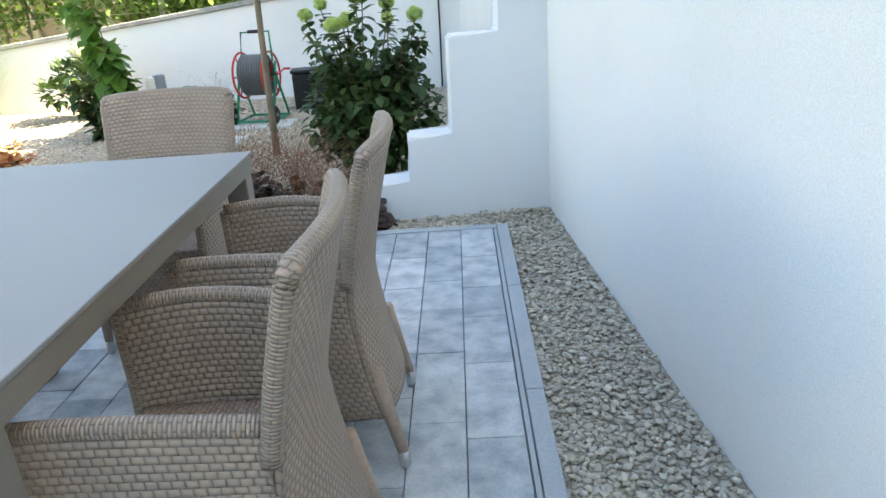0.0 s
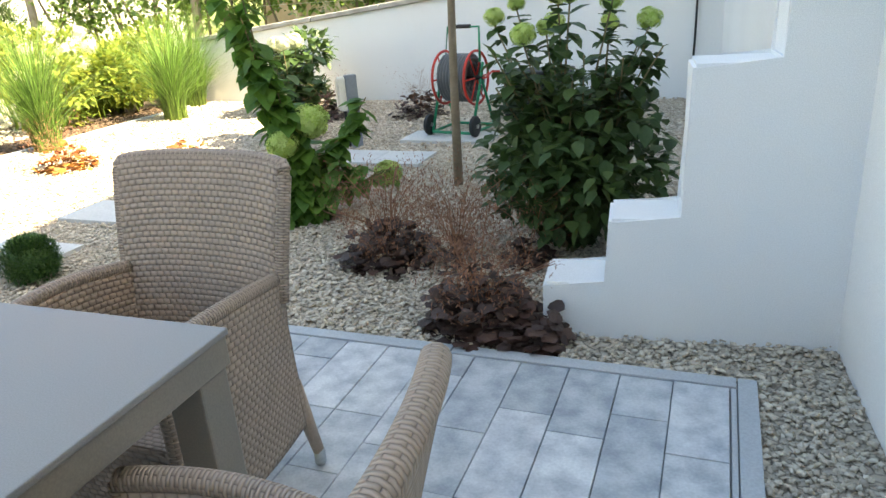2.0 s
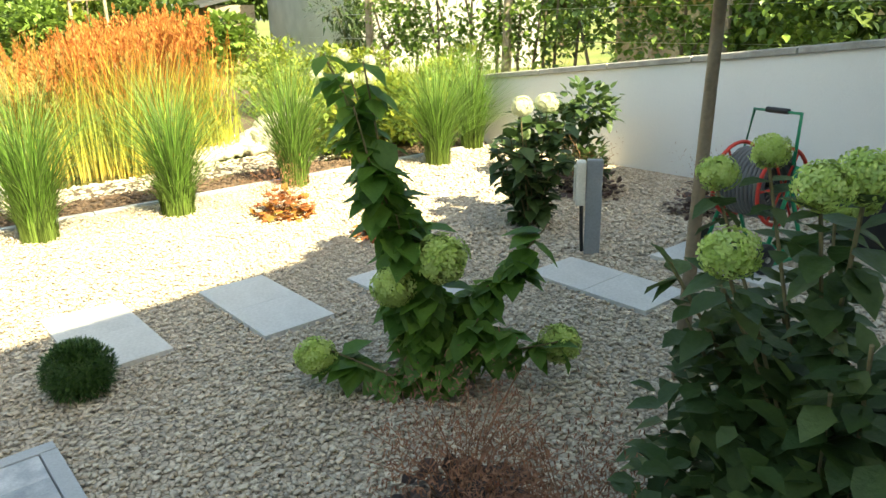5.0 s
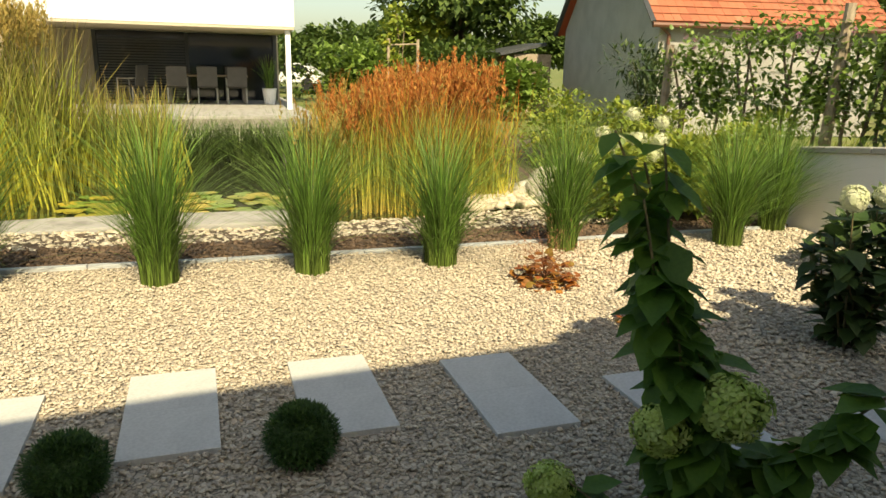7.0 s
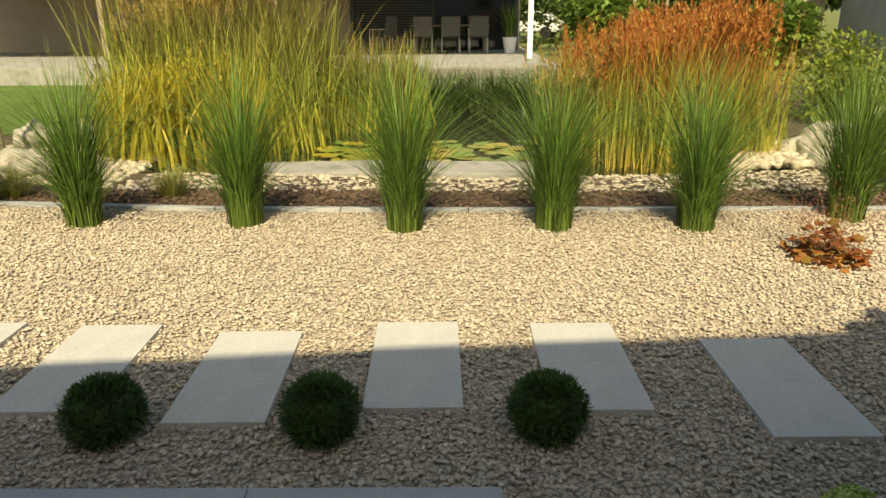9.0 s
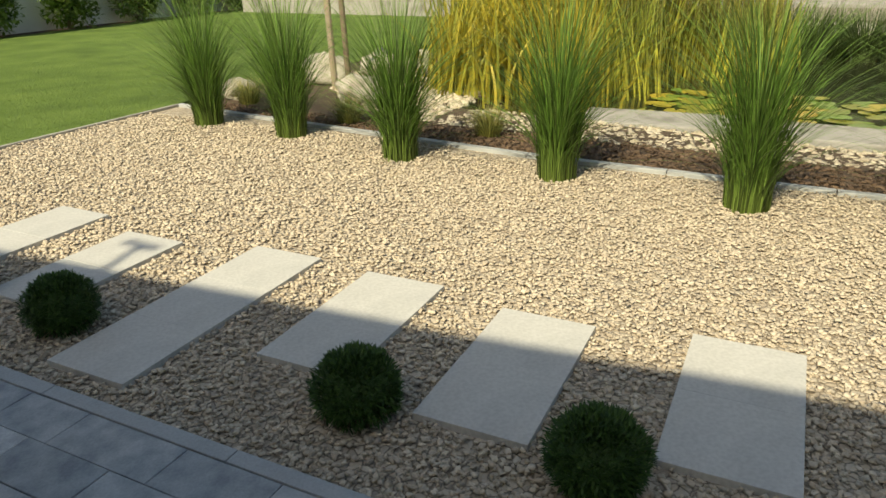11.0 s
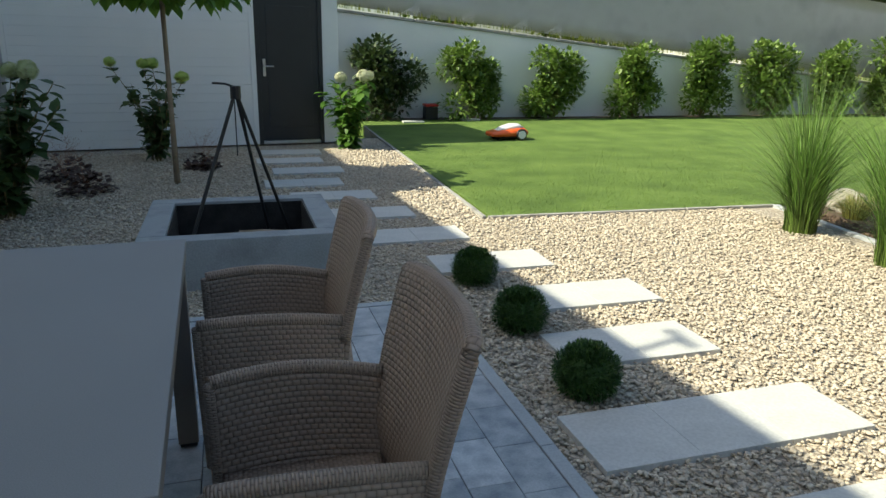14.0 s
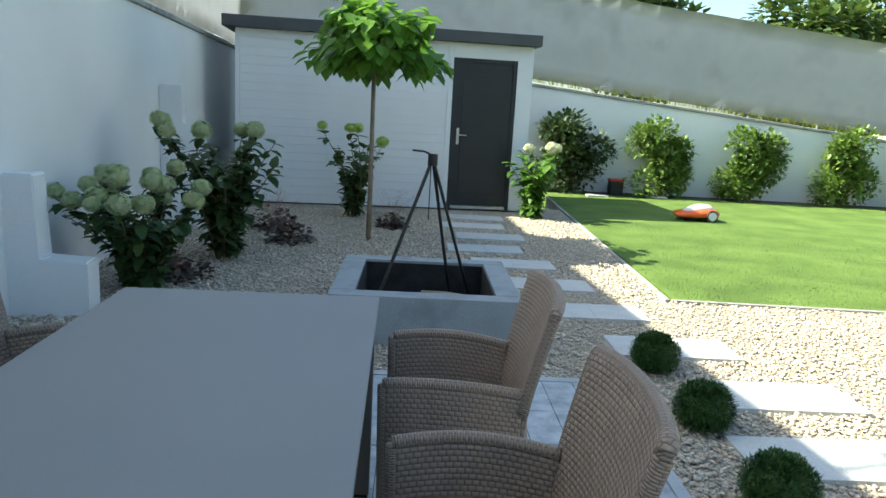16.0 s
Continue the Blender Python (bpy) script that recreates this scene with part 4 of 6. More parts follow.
def wicker_chair():
    c = thing("wicker_chair", "taupe woven wicker armchair with silver-capped legs", "chair", "chairs round the table")
    W, F, B = 0.246, 0.238, -0.185

    def back(u, v):
        s = 2 * u - 1
        z = mix(0.165, 0.897 - 0.010 * s ** 4, v)
        lean = -0.086 * max(0, (z - 0.5) / 0.4) ** 1.3 - 0.058 * max(0, (0.5 - z) / 0.34) ** 1.5
        flare = 0.97 - 0.08 * max(0, (0.45 - z) / 0.3) + 0.06 * max(0, (z - 0.6) / 0.3)
        return (s * W * flare, B - 0.034 * (1 - s * s) + lean, z)

    def side(sign):
        def f(u, v):
            z = mix(0.165, arm_top(u), v)
            y = mix(B + 0.012 - 0.052 * max(0, (0.5 - z) / 0.34) ** 1.5, F + 0.02 * (z - 0.4), u)
            bow = 0.018 * math.sin(math.pi * u) - 0.028 * max(0, (0.45 - z) / 0.3)
            return (sign * (W - 0.004 + bow), y, z)
        return f

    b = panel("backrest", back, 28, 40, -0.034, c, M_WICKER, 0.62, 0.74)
    bow = [(0, mix(0.55, 0.93, j / 10)) for j in range(11)] + [(0.0, 0.965), (0.004, 0.988), (0.02, 0.999)] + [(mix(0.06, 0.94, i / 22), 1.0) for i in range(23)] + [(0.98, 0.999), (0.996, 0.988), (1.0, 0.965)] + [(1, mix(0.93, 0.55, j / 10)) for j in range(11)]
    wrapped("rim", [Vector(back(u, v)) + Vector((0, 0.017, 0)) for u, v in bow], 0.0185, b)
    for sign in (-1, 1):
        s = side(sign)
        if sign > 0:
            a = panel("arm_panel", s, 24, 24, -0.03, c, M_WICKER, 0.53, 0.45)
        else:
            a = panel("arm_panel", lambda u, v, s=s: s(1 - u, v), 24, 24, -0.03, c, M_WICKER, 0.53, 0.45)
        rim = [Vector(s(i / 20, 1)) + Vector((-sign * 0.015, 0, 0.004)) for i in range(21)]
        wrapped("rim", rim, 0.0185, a)
        front = [Vector(s(1, j / 12)) + Vector((-sign * 0.015, 0, 0)) for j in range(13)]
        wrapped("rim", front, 0.0175, a)

    def seat(u, v):
        x, y = mix(-W + 0.03, W - 0.03, u), mix(F - 0.01, B + 0.02, v)
        return (x, y, 0.40 + 0.012 * math.cos(math.pi * (u - 0.5)) * math.sin(math.pi * v))

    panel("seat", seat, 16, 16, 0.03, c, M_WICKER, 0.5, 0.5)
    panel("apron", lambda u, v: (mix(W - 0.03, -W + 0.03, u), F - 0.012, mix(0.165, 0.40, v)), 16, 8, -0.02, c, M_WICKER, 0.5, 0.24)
    for x in (-1, 1):
        for y, sp in ((F - 0.03, 0.012), (B - 0.03, -0.058)):
            p, q = Vector((x * (W - 0.045), y, 0.30)), Vector((x * (W - 0.035), y + sp, 0.045))
            lg = part("leg", tubed([p, q], [0.024, 0.016], 10), M_RIM, c, "", True)
            part("foot_cap", tubed([q + Vector((0, 0, 0.012)), Vector((q.x, q.y, 0.012)), Vector((q.x, q.y, 0.005))], [0.0175, 0.017, 0.013], 10), M_STEEL, lg, "silver foot cap", True)
    return c


chair = wicker_chair()
CHAIRS = [(-0.725, -2.475, 92), (-0.70, -1.80, 91), (-2.11, -1.755, -90), (-2.075, -2.58, -91.5), (-1.385, -1.03, 180)]
chair.matrix_basis = pose(CHAIRS[0][0], CHAIRS[0][1], 0, 0, 0, CHAIRS[0][2])
for x, y, a in CHAIRS[1:]:
    copy_thing(chair, pose(x, y, 0, 0, 0, a))


# ---- plants ----
def leafy(pos, direction, size, material, parent, name="leaves", template=None, droop=0.25, jitter=0.5):
    n = len(pos)
    d = np.asarray(direction, float) + R.normal(0, jitter, (n, 3))
    v, f = scattered(*(template or (LEAF_V, LEAF_F3)), aimed(d, droop), size, np.asarray(pos))
    return raw(name, v, f, material, parent, kind="stuff" if n > 300 else "")


def flower_head(parent, at, r, material, n=300):
    """A round head of small four-petalled florets."""
    d = R.normal(0, 1, (n, 3))
    d /= np.linalg.norm(d, axis=1, keepdims=True)
    pos = np.asarray(at) + d * r * R.uniform(0.55, 1.05, (n, 1)) * np.array([1, 1, 0.85])
    tv = [(0, 0, 0), (0.55, 0.25, 0.2), (0.8, 0, 0.1), (0.55, -0.25, 0.2), (-0.55, 0.25, 0.2), (-0.8, 0, 0.1), (-0.55, -0.25, 0.2), (0.25, 0.55, 0.2), (0, 0.8, 0.1), (-0.25, 0.55, 0.2), (0.25, -0.55, 0.2), (0, -0.8, 0.1), (-0.25, -0.55, 0.2)]
    tf = [(0, 3, 2), (0, 2, 1), (0, 4, 5), (0, 5, 6), (0, 7, 8), (0, 8, 9), (0, 12, 11), (0, 11, 10)]
    rot = aimed(d)[:, :, [0, 2, 1]]
    v, f = scattered(tv, tf, rot, np.full(n, r * 0.30), pos)
    return raw("flower_head", v, f, material, parent)


def hydrangea(x, y, high, spread, stems, heads, label, leaf=0.11, head_r=0.065, head_mat=None, lean=(0, 0), per=11, low=0.12, tip=None, drop=0.35, leaf_mat=None, up=0.25):
    h = thing("hydrangea", label, "hydrangea", "hydrangeas", pose(x, y, -0.02))
    ends = []
    LP, LD, LS = [], [], []
    for i in range(stems):
        a = 6.283 * i / stems + R.uniform(-0.5, 0.5)
        r = spread * R.uniform(0.35, 1.0)
        e = Vector((math.cos(a) * r + lean[0], math.sin(a) * r + lean[1], high * R.uniform(0.62, 1.0)))
        if tip and i < len(tip):
            e = Vector(tip[i])
        p = [Vector((math.cos(a) * 0.05, math.sin(a) * 0.05, -0.02)), Vector((e.x * 0.35 + R.normal(0, 0.045), e.y * 0.35 + R.normal(0, 0.045), e.z * 0.5)), e]
        part("stem", tubed(p, [0.008, 0.006, 0.004], 5), M_STEM, h)
        ends.append(e)
        for j in range(per):
            t = mix(low, 1.0, (j + R.uniform(0, 0.9)) / per)
            q = p[0].lerp(p[1], t * 2) if t < 0.5 else p[1].lerp(p[2], t * 2 - 1)
            for k in range(2):
                b = R.uniform(0, 6.283)
                LP.append(q)
                LD.append((math.cos(b), math.sin(b), up + R.uniform(-0.3, 0.3)))
                LS.append(leaf * R.uniform(0.65, 1.15))
    leafy(np.array(LP), np.array(LD), np.array(LS), leaf_mat or M_LEAF, h, "foliage", jitter=0.45, droop=drop)
    ends.sort(key=lambda q: -q.z)
    for k in range(heads):
        e = ends[k % len(ends)]
        flower_head(h, e + Vector((0, 0, head_r * 0.7)), head_r * R.uniform(0.8, 1.15), head_mat or M_LIMEHEAD)
    return h


hydrangea(-0.80, 1.13, 1.20, 0.47, 34, 11, "large dense green hydrangea with lime flower heads beside the stepped wall", 0.090, 0.050, per=30, low=0.08)
big = bpy.data.objects["hydrangea"]
n = 1900
d = R.normal(0, 1, (n, 3))
d /= np.linalg.norm(d, axis=1, keepdims=True)
d *= R.uniform(0.35, 1.0, (n, 1))
leafy(d * np.array([0.46, 0.44, 0.40]) + np.array([0, 0, 0.46]), d * 0.5 + R.normal(0, 0.6, (n, 3)), R.uniform(0.06, 0.105, n), M_LEAF, big, "low_foliage", droop=0.35)
LANKY = [(-0.22, -0.26, 1.36), (-0.13, -0.15, 1.33), (-0.25, -0.13, 1.26), (-0.09, -0.23, 1.18), (-0.23, -0.10, 1.08), (-0.05, -0.19, 0.98), (-0.21, -0.05, 0.88), (0.0, -0.13, 0.78), (-0.3, -0.28, 0.16), (0.25, 0.42, 0.66), (0.20, 0.34, 0.54), (0.02, 0.05, 0.46), (0.40, 0.34, 0.24), (-0.10, 0.05, 0.70), (0.05, -0.02, 0.60), (-0.15, -0.08, 0.45), (0.2, 0.1, 0.35), (0.28, 0.2, 0.3), (-0.12, 0.12, 0.32)]
lanky = hydrangea(-2.42, 1.29, 1.3, 0.3, 19, 0, "tall lanky green hydrangea with low lime flower heads in the gravel", 0.148, 0.08, per=30, low=0.10, tip=LANKY, drop=0.6, leaf_mat=M_SUNLITLEAF, up=0.0)
for e, r in (((-0.32, -0.34, 0.15), 0.085), ((0.36, 0.40, 0.20), 0.085), ((0.10, 0.0, 0.60), 0.105), ((0.0, -0.16, 0.50), 0.085)):
    flower_head(lanky, e, r, M_LIMEHEAD, 420)
hydrangea(-3.72, 3.35, 0.85, 0.34, 16, 3, "green hydrangea with a cream flower head by the power post", 0.14, 0.075, M_CREAMHEAD, per=15)
hydrangea(0.16, -5.66, 0.84, 0.58, 30, 20, "green hydrangea with many pale lime heads behind the stepped wall", 0.12, 0.075, M_PALEHEAD, per=18, low=0.06)
hydrangea(-0.14, -6.86, 1.22, 0.56, 24, 7, "tall green hydrangea with pale lime heads by the white wall", 0.145, 0.08, M_PALEHEAD, per=18)
hydrangea(-1.05, -9.80, 1.15, 0.52, 13, 4, "lanky green hydrangea before the white shed", 0.16, 0.085, per=12)
hydrangea(-3.58, -10.5, 1.0, 0.42, 14, 3, "sunlit green hydrangea with cream heads beside the shed door", 0.17, 0.09, M_CREAMHEAD, per=18, low=0.05, leaf_mat=M_SUNLITLEAF)


def ball(x, y, r, z=0.85):
    n = 4600
    d = R.normal(0, 1, (n, 3))
    d /= np.linalg.norm(d, axis=1, keepdims=True)
    d[:, 2] = np.where(d[:, 2] < -0.75, -d[:, 2], d[:, 2])
    rad = r * (0.70 + 0.25 * R.uniform(0, 1, n) + 0.06 * np.sin(d[:, 0] * 9) * np.cos(d[:, 1] * 8))
    pos = d * rad[:, None] * np.array([1, 1, z]) + np.array([0, 0, r * z * 0.92])
    v, f = scattered(SLIM_V, SLIM_F, aimed(d + R.normal(0, 0.55, (n, 3)) + np.array([0, 0, 0.35])), np.full(n, r * 0.18), pos)
    b = thing("globe_thuja", "small dark green globe conifer in the gravel", "shrub", "globe conifers", pose(x, y, -0.03))
    raw("foliage", v, f, M_BALL, b)
    bm = bmesh.new()
    bmesh.ops.create_icosphere(bm, subdivisions=3, radius=r * 0.78, matrix=Matrix.Translation((0, 0, r * z * 0.92)) @ Matrix.Diagonal((1, 1, z, 1)))
    part("core", bm, M_BALL, b, "dense dark inner foliage")
    return b


one = ball(-3.38, 0.19, 0.15)
for k, (x, y) in enumerate(((-3.37, -0.64), (-3.37, -1.43), (-3.36, -2.84), (-3.36, -3.58), (-3.37, -4.36))):
    copy_thing(one, pose(x, y, -0.03, 0, 0, 67 * k + 31))


def tuft(name, label, category, group, n, base, high, lean, width, material, x, y, curl=1.0, low=0.55, z=-0.03, segs=5):
    v, f, al = blades(n, base, high, lean, width, segs, curl, low)
    ob = raw(name, v, f, material, along=al)
    ob.matrix_basis = pose(x, y, z)
    return tagged(ob, label, category, group)


GRASS = [(-6.42, -5.0), (-6.34, -4.02), (-6.10, -2.85), (-6.08, -1.65), (-5.94, -0.47), (-5.95, 0.60), (-5.93, 1.61), (-6.15, 2.80), (-5.94, 4.38), (-6.35, 5.25)]
for k, (x, y) in enumerate(GRASS):
    tuft("silver_grass", "upright green silver grass clump at the gravel's edge", "ornamental grass", "silver grass clumps", 760, 0.13, 1.42 + R.uniform(-0.1, 0.1), 1.2, 0.0070, M_GRASS, x - 0.05, y, 1.7, 0.36, segs=7)
for x, y in ((-7.35, -5.3), (-6.98, -3.85), (-6.98, -2.5)):
    tuft("sedge_tuft", "low arching yellow-green sedge tuft in the bed", "sedge", "sedge tufts", 380, 0.09, 0.33, 0.34, 0.005, M_SEDGE, x, y, 0.7, 0.5)


for k in range(15):
    tuft("bank_sedge", "dark arching sedge at the deck's edge over the pond", "sedge", "bank sedges", 300, 0.16, 0.85 + R.uniform(-0.1, 0.1), 0.95, 0.012, M_SEDGEDARK, -13.2 + R.uniform(-0.5, 0.5), -2.3 + 0.3 * k, 0.9, 0.45, z=-0.12)


def reeds(name, label, n, x0, x1, y0, y1, high, lean, width, material):
    v, f, al = blades(n, 0.0, high, lean, width, 5, 1.2, 0.45, 0.5)
    k = 12
    m = max(6, n // 60)
    ci = R.randint(0, m, n)
    cx, cy, cs = R.uniform(x0, x1, m), R.uniform(y0, y1, m), R.uniform(0.72, 1.08, m)
    off = np.repeat(np.stack([cx[ci] + R.normal(0, 0.16, n), cy[ci] + R.normal(0, 0.16, n), np.zeros(n)], 1), k, 0)
    v[:, 2] *= np.repeat(cs[ci], k)
    v[:, 0] += v[:, 2] * np.repeat(R.normal(0, 0.10, m)[ci], k)
    v[:, 1] += v[:, 2] * np.repeat(R.normal(0, 0.10, m)[ci], k)
    ob = raw(name, v + off, f, material, along=al)
    ob.location.z = -0.1
    return tagged(ob, label, "reeds", "", "stuff")


reeds("red_reeds", "tall reeds with gold stems and rust-red tops at the pond", 4600, -10.2, -8.25, 1.3, 3.2, 1.55, 0.8, 0.013, M_REED)


def plumes(name, label, n, x0, x1, y0, y1, z0, z1, material, long=0.26):
    """Feathery seed heads: each a spindle of short bristles on a thin stalk."""
    m = 34
    g, h = R.uniform(0, 1, n), R.uniform(0, 1, n) ** 0.8
    top = mix(z0, z1, np.clip(h * 1.6, 0, 1)) + R.normal(0, 0.11, n)
    at = np.stack([mix(x0, x1, g), mix(y0, y1, h), top], 1)
    tilt = R.normal(0, 0.16, (n, 2))
    u = R.uniform(0, 1, (n, m))
    wide = 0.021 * np.sin(np.pi * np.clip(u * 0.9 + 0.08, 0, 1))
    a = R.uniform(0, 6.283, (n, m))
    up = u * long
    px = at[:, None, 0] + tilt[:, None, 0] * up + wide * np.cos(a)
    py = at[:, None, 1] + tilt[:, None, 1] * up + wide * np.sin(a)
    pos = np.stack([px, py, at[:, None, 2] + up], 2).reshape(-1, 3)
    d = np.stack([np.cos(a) * 0.35, np.sin(a) * 0.35, np.ones_like(a)], 2).reshape(-1, 3)
    v, f = scattered([(0, 0, 0), (-0.16, 0.4, 0.03), (0.16, 0.4, 0.03), (0, 1, -0.06)], SLIM_F, aimed(d + R.normal(0, 0.15, d.shape)), R.uniform(0.032, 0.06, len(pos)), pos)
    return tagged(raw(name, v, f, material), label, "reeds", "", "stuff")


plumes("reed_plumes", "rust-red feathery seed heads above the reeds", 560, -10.2, -8.3, 1.2, 3.2, 0.82, 1.20, M_RUST, 0.20)
plumes("reed_plumes", "tawny brown seed heads above the reeds", 130, -10.0, -8.3, 0.7, 2.6, 0.6, 0.95, M_TAWNY, 0.2)
reeds("cattail_reeds", "tall yellowing green cattail reeds beside the pond", 4600, -11.8, -9.3, -3.9, -1.95, 2.35, 1.1, 0.017, M_CATTAIL)
plumes("reed_plumes", "brown seed heads above the cattail reeds", 520, -11.6, -9.3, -3.9, -1.9, 1.3, 1.75, M_TAWNY, 0.24)
plumes("reed_flecks", "golden yellow leaf tufts low among the reeds", 300, -9.9, -8.9, -4.1, -2.6, 0.15, 0.6, M_GOLDLEAF, 0.3)
reeds("reed_leaves", "low golden yellow reed leaves at the pond's rim", 1500, -9.9, -8.6, -3.8, -2.3, 1.25, 0.95, 0.030, M_GOLDLEAF)
reeds("cattail_reeds", "shorter yellowing reeds at the pond's far bank", 1700, -12.6, -10.8, -2.2, -0.7, 1.45, 0.7, 0.020, M_CATTAIL)
reeds("bank_grass", "yellow-green grasses behind the silver grass", 2400, -9.4, -7.3, 3.9, 8.0, 1.15, 0.7, 0.018, M_YELLEAF)


def bush(name, label, category, x, y, rx, ry, high, n, leaf, material, z0=0.05, group="", template=None, lumps=7):
    """A shrub of leaves gathered in uneven lumps round a few branches."""
    b = thing(name, label, category, group, pose(x, y, -0.03))
    c = np.stack([R.uniform(-0.55, 0.55, lumps) * rx, R.uniform(-0.55, 0.55, lumps) * ry, np.linspace(z0 + 0.15 * high, high * 0.82, lumps)], 1)
    w = R.uniform(0.38, 0.6, lumps)
    i = R.randint(0, lumps, n)
    d = R.normal(0, 1, (n, 3))
    d /= np.linalg.norm(d, axis=1, keepdims=True)
    pos = c[i] + d * (w[i] * R.uniform(0.5, 1.05, n))[:, None] * np.array([rx, ry, high * 0.36])
    pos[:, 2] = np.maximum(pos[:, 2], 0.03)
    leafy(pos, d + np.array([0, 0, 0.3]), leaf * R.uniform(0.7, 1.2, n), material, b, "foliage", template, 0.1)
    bm = bmesh.new()
    for q in c:
        tube(bm, [(0, 0, -0.02), (q[0] * 0.4, q[1] * 0.4, q[2] * 0.5), tuple(q)], [0.014, 0.01, 0.004], 5)
    part("branch_work", bm, M_STEM, b)
    return b


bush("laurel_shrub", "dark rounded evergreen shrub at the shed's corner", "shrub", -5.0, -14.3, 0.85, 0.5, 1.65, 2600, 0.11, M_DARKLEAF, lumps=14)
for k, x in enumerate((-6.72, -8.5, -10.35, -12.1, -13.9, -15.6, -17.4, -19.2)):
    bush("laurel_shrub", "young bright green laurel shrub against the boundary wall", "shrub", x, south_y(x) + 0.42, 0.72 + R.uniform(-0.06, 0.08), 0.40, 1.62 + R.uniform(-0.12, 0.22), 3400, 0.105, M_SHRUB, group="laurel shrubs", lumps=15)
for x, y, rx, ry, hh in ((-9.8, 5.6, 1.2, 0.9, 1.15), (-8.2, 6.6, 1.0, 0.8, 1.05), (-11.6, 5.4, 1.2, 1.0, 1.2), (-7.3, 4.9, 0.6, 0.6, 0.85)):
    bush("goldenrod_bush", "yellow-green leafy bush behind the silver grass", "shrub", x, y, rx, ry, hh, 2200, 0.085, M_YELLEAF, group="goldenrod bushes")
cream = bush("panicle_hydrangea", "leafy hydrangea with cream panicles behind the silver grass", "hydrangea", -7.1, 4.0, 0.5, 0.6, 0.85, 900, 0.09, M_YELLEAF)
for k in range(9):
    flower_head(cream, (R.uniform(-0.4, 0.4), R.uniform(-0.5, 0.5), R.uniform(0.6, 1.1)), 0.09, M_CREAMHEAD, 90)
bush("climbing_shrub", "dark leafy shrub against the garden wall behind the reel", "shrub", -4.55, 4.75, 0.5, 0.4, 0.9, 900, 0.1, M_LEAF)


def heuchera(x, y, r, high, material, label, wisps=0, n=260):
    h = thing("heuchera", label, "heuchera", "heucheras", pose(x, y, -0.03))
    d = R.normal(0, 1, (n, 3))
    d[:, 2] = np.abs(d[:, 2]) * 0.7
    d /= np.linalg.norm(d, axis=1, keepdims=True)
    pos = d * R.uniform(0.35, 1.0, (n, 1)) * np.array([r, r, high])
    tv = [(0, 0, 0), (-0.5, 0.15, 0.08), (-0.55, 0.6, -0.04), (-0.2, 0.85, 0.06), (0.1, 0.95, -0.05), (0.45, 0.75, 0.05), (0.6, 0.4, -0.04), (0.35, 0.05, 0.07), (0, 0.45, 0.1)]
    tf = [(8, 0, 1), (8, 1, 2), (8, 2, 3), (8, 3, 4), (8, 4, 5), (8, 5, 6), (8, 6, 7), (8, 7, 0)]
    leafy(pos, d * np.array([1, 1, 0.3]), np.full(n, 0.050) * R.uniform(0.7, 1.3, n), material, h, "foliage", (tv, tf), 0.15)
    if wisps:
        w = wisps
        a = R.uniform(0, 6.283, w)
        tipz = R.uniform(0.18, 0.5, w)
        tips = np.stack([np.cos(a) * R.uniform(0.05, 0.36, w), np.sin(a) * R.uniform(0.05, 0.36, w), tipz], 1)
        for q in tips[: w // 5]:
            part("flower_stem", tubed([(0, 0, 0.02), (q[0] * 0.4, q[1] * 0.4, q[2] * 0.7), tuple(q)], [0.0025, 0.002, 0.0015], 4), M_WISP, h)
        m = w * 26
        pos = np.repeat(tips, 26, 0) * R.uniform(0.55, 1.05, (m, 1)) + R.normal(0, 0.03, (m, 3))
        pos[:, 2] = np.maximum(pos[:, 2], 0.02)
        leafy(pos, R.normal(0, 1, (m, 3)), np.full(m, 0.021), M_WISP, h, "dry_bloom", (SLIM_V, SLIM_F), 0.0)
    return h


DK = "dark brown-red heuchera clump with dry reddish flower wisps"
heuchera(-1.00, 0.22, 0.22, 0.25, M_HEUCH, DK, 90, 480)
heuchera(-0.78, 0.13, 0.14, 0.16, M_HEUCH, DK, 0, 240)
heuchera(-0.98, 0.90, 0.12, 0.12, M_HEUCH, DK, 24, 120)
heuchera(-1.66, 0.80, 0.25, 0.20, M_HEUCH, DK, 130, 420)
heuchera(-1.32, 0.85, 0.18, 0.12, M_HEUCH, DK, 120, 60)
heuchera(-4.05, 4.4, 0.3, 0.3, M_HEUCH, DK, 30)
heuchera(-3.03, 4.58, 0.3, 0.3, M_HEUCH, DK, 40)
heuchera(-0.58, -7.85, 0.28, 0.28, M_HEUCH, DK, 10)
heuchera(-1.62, -9.05, 0.2, 0.22, M_HEUCH, DK, 30)
heuchera(-0.25, -8.6, 0.3, 0.3, M_HEUCH, DK, 40)
heuchera(0.05, -6.1, 0.3, 0.2, M_HEUCH, DK, 40)
heuchera(-5.32, 2.20, 0.25, 0.24, M_ORANGE, "amber orange heuchera clump with dry wisps in sunlit gravel", 60)
heuchera(-4.28, 2.47, 0.23, 0.22, M_ORANGE, "amber brown heuchera clump in the gravel", 14, 260)


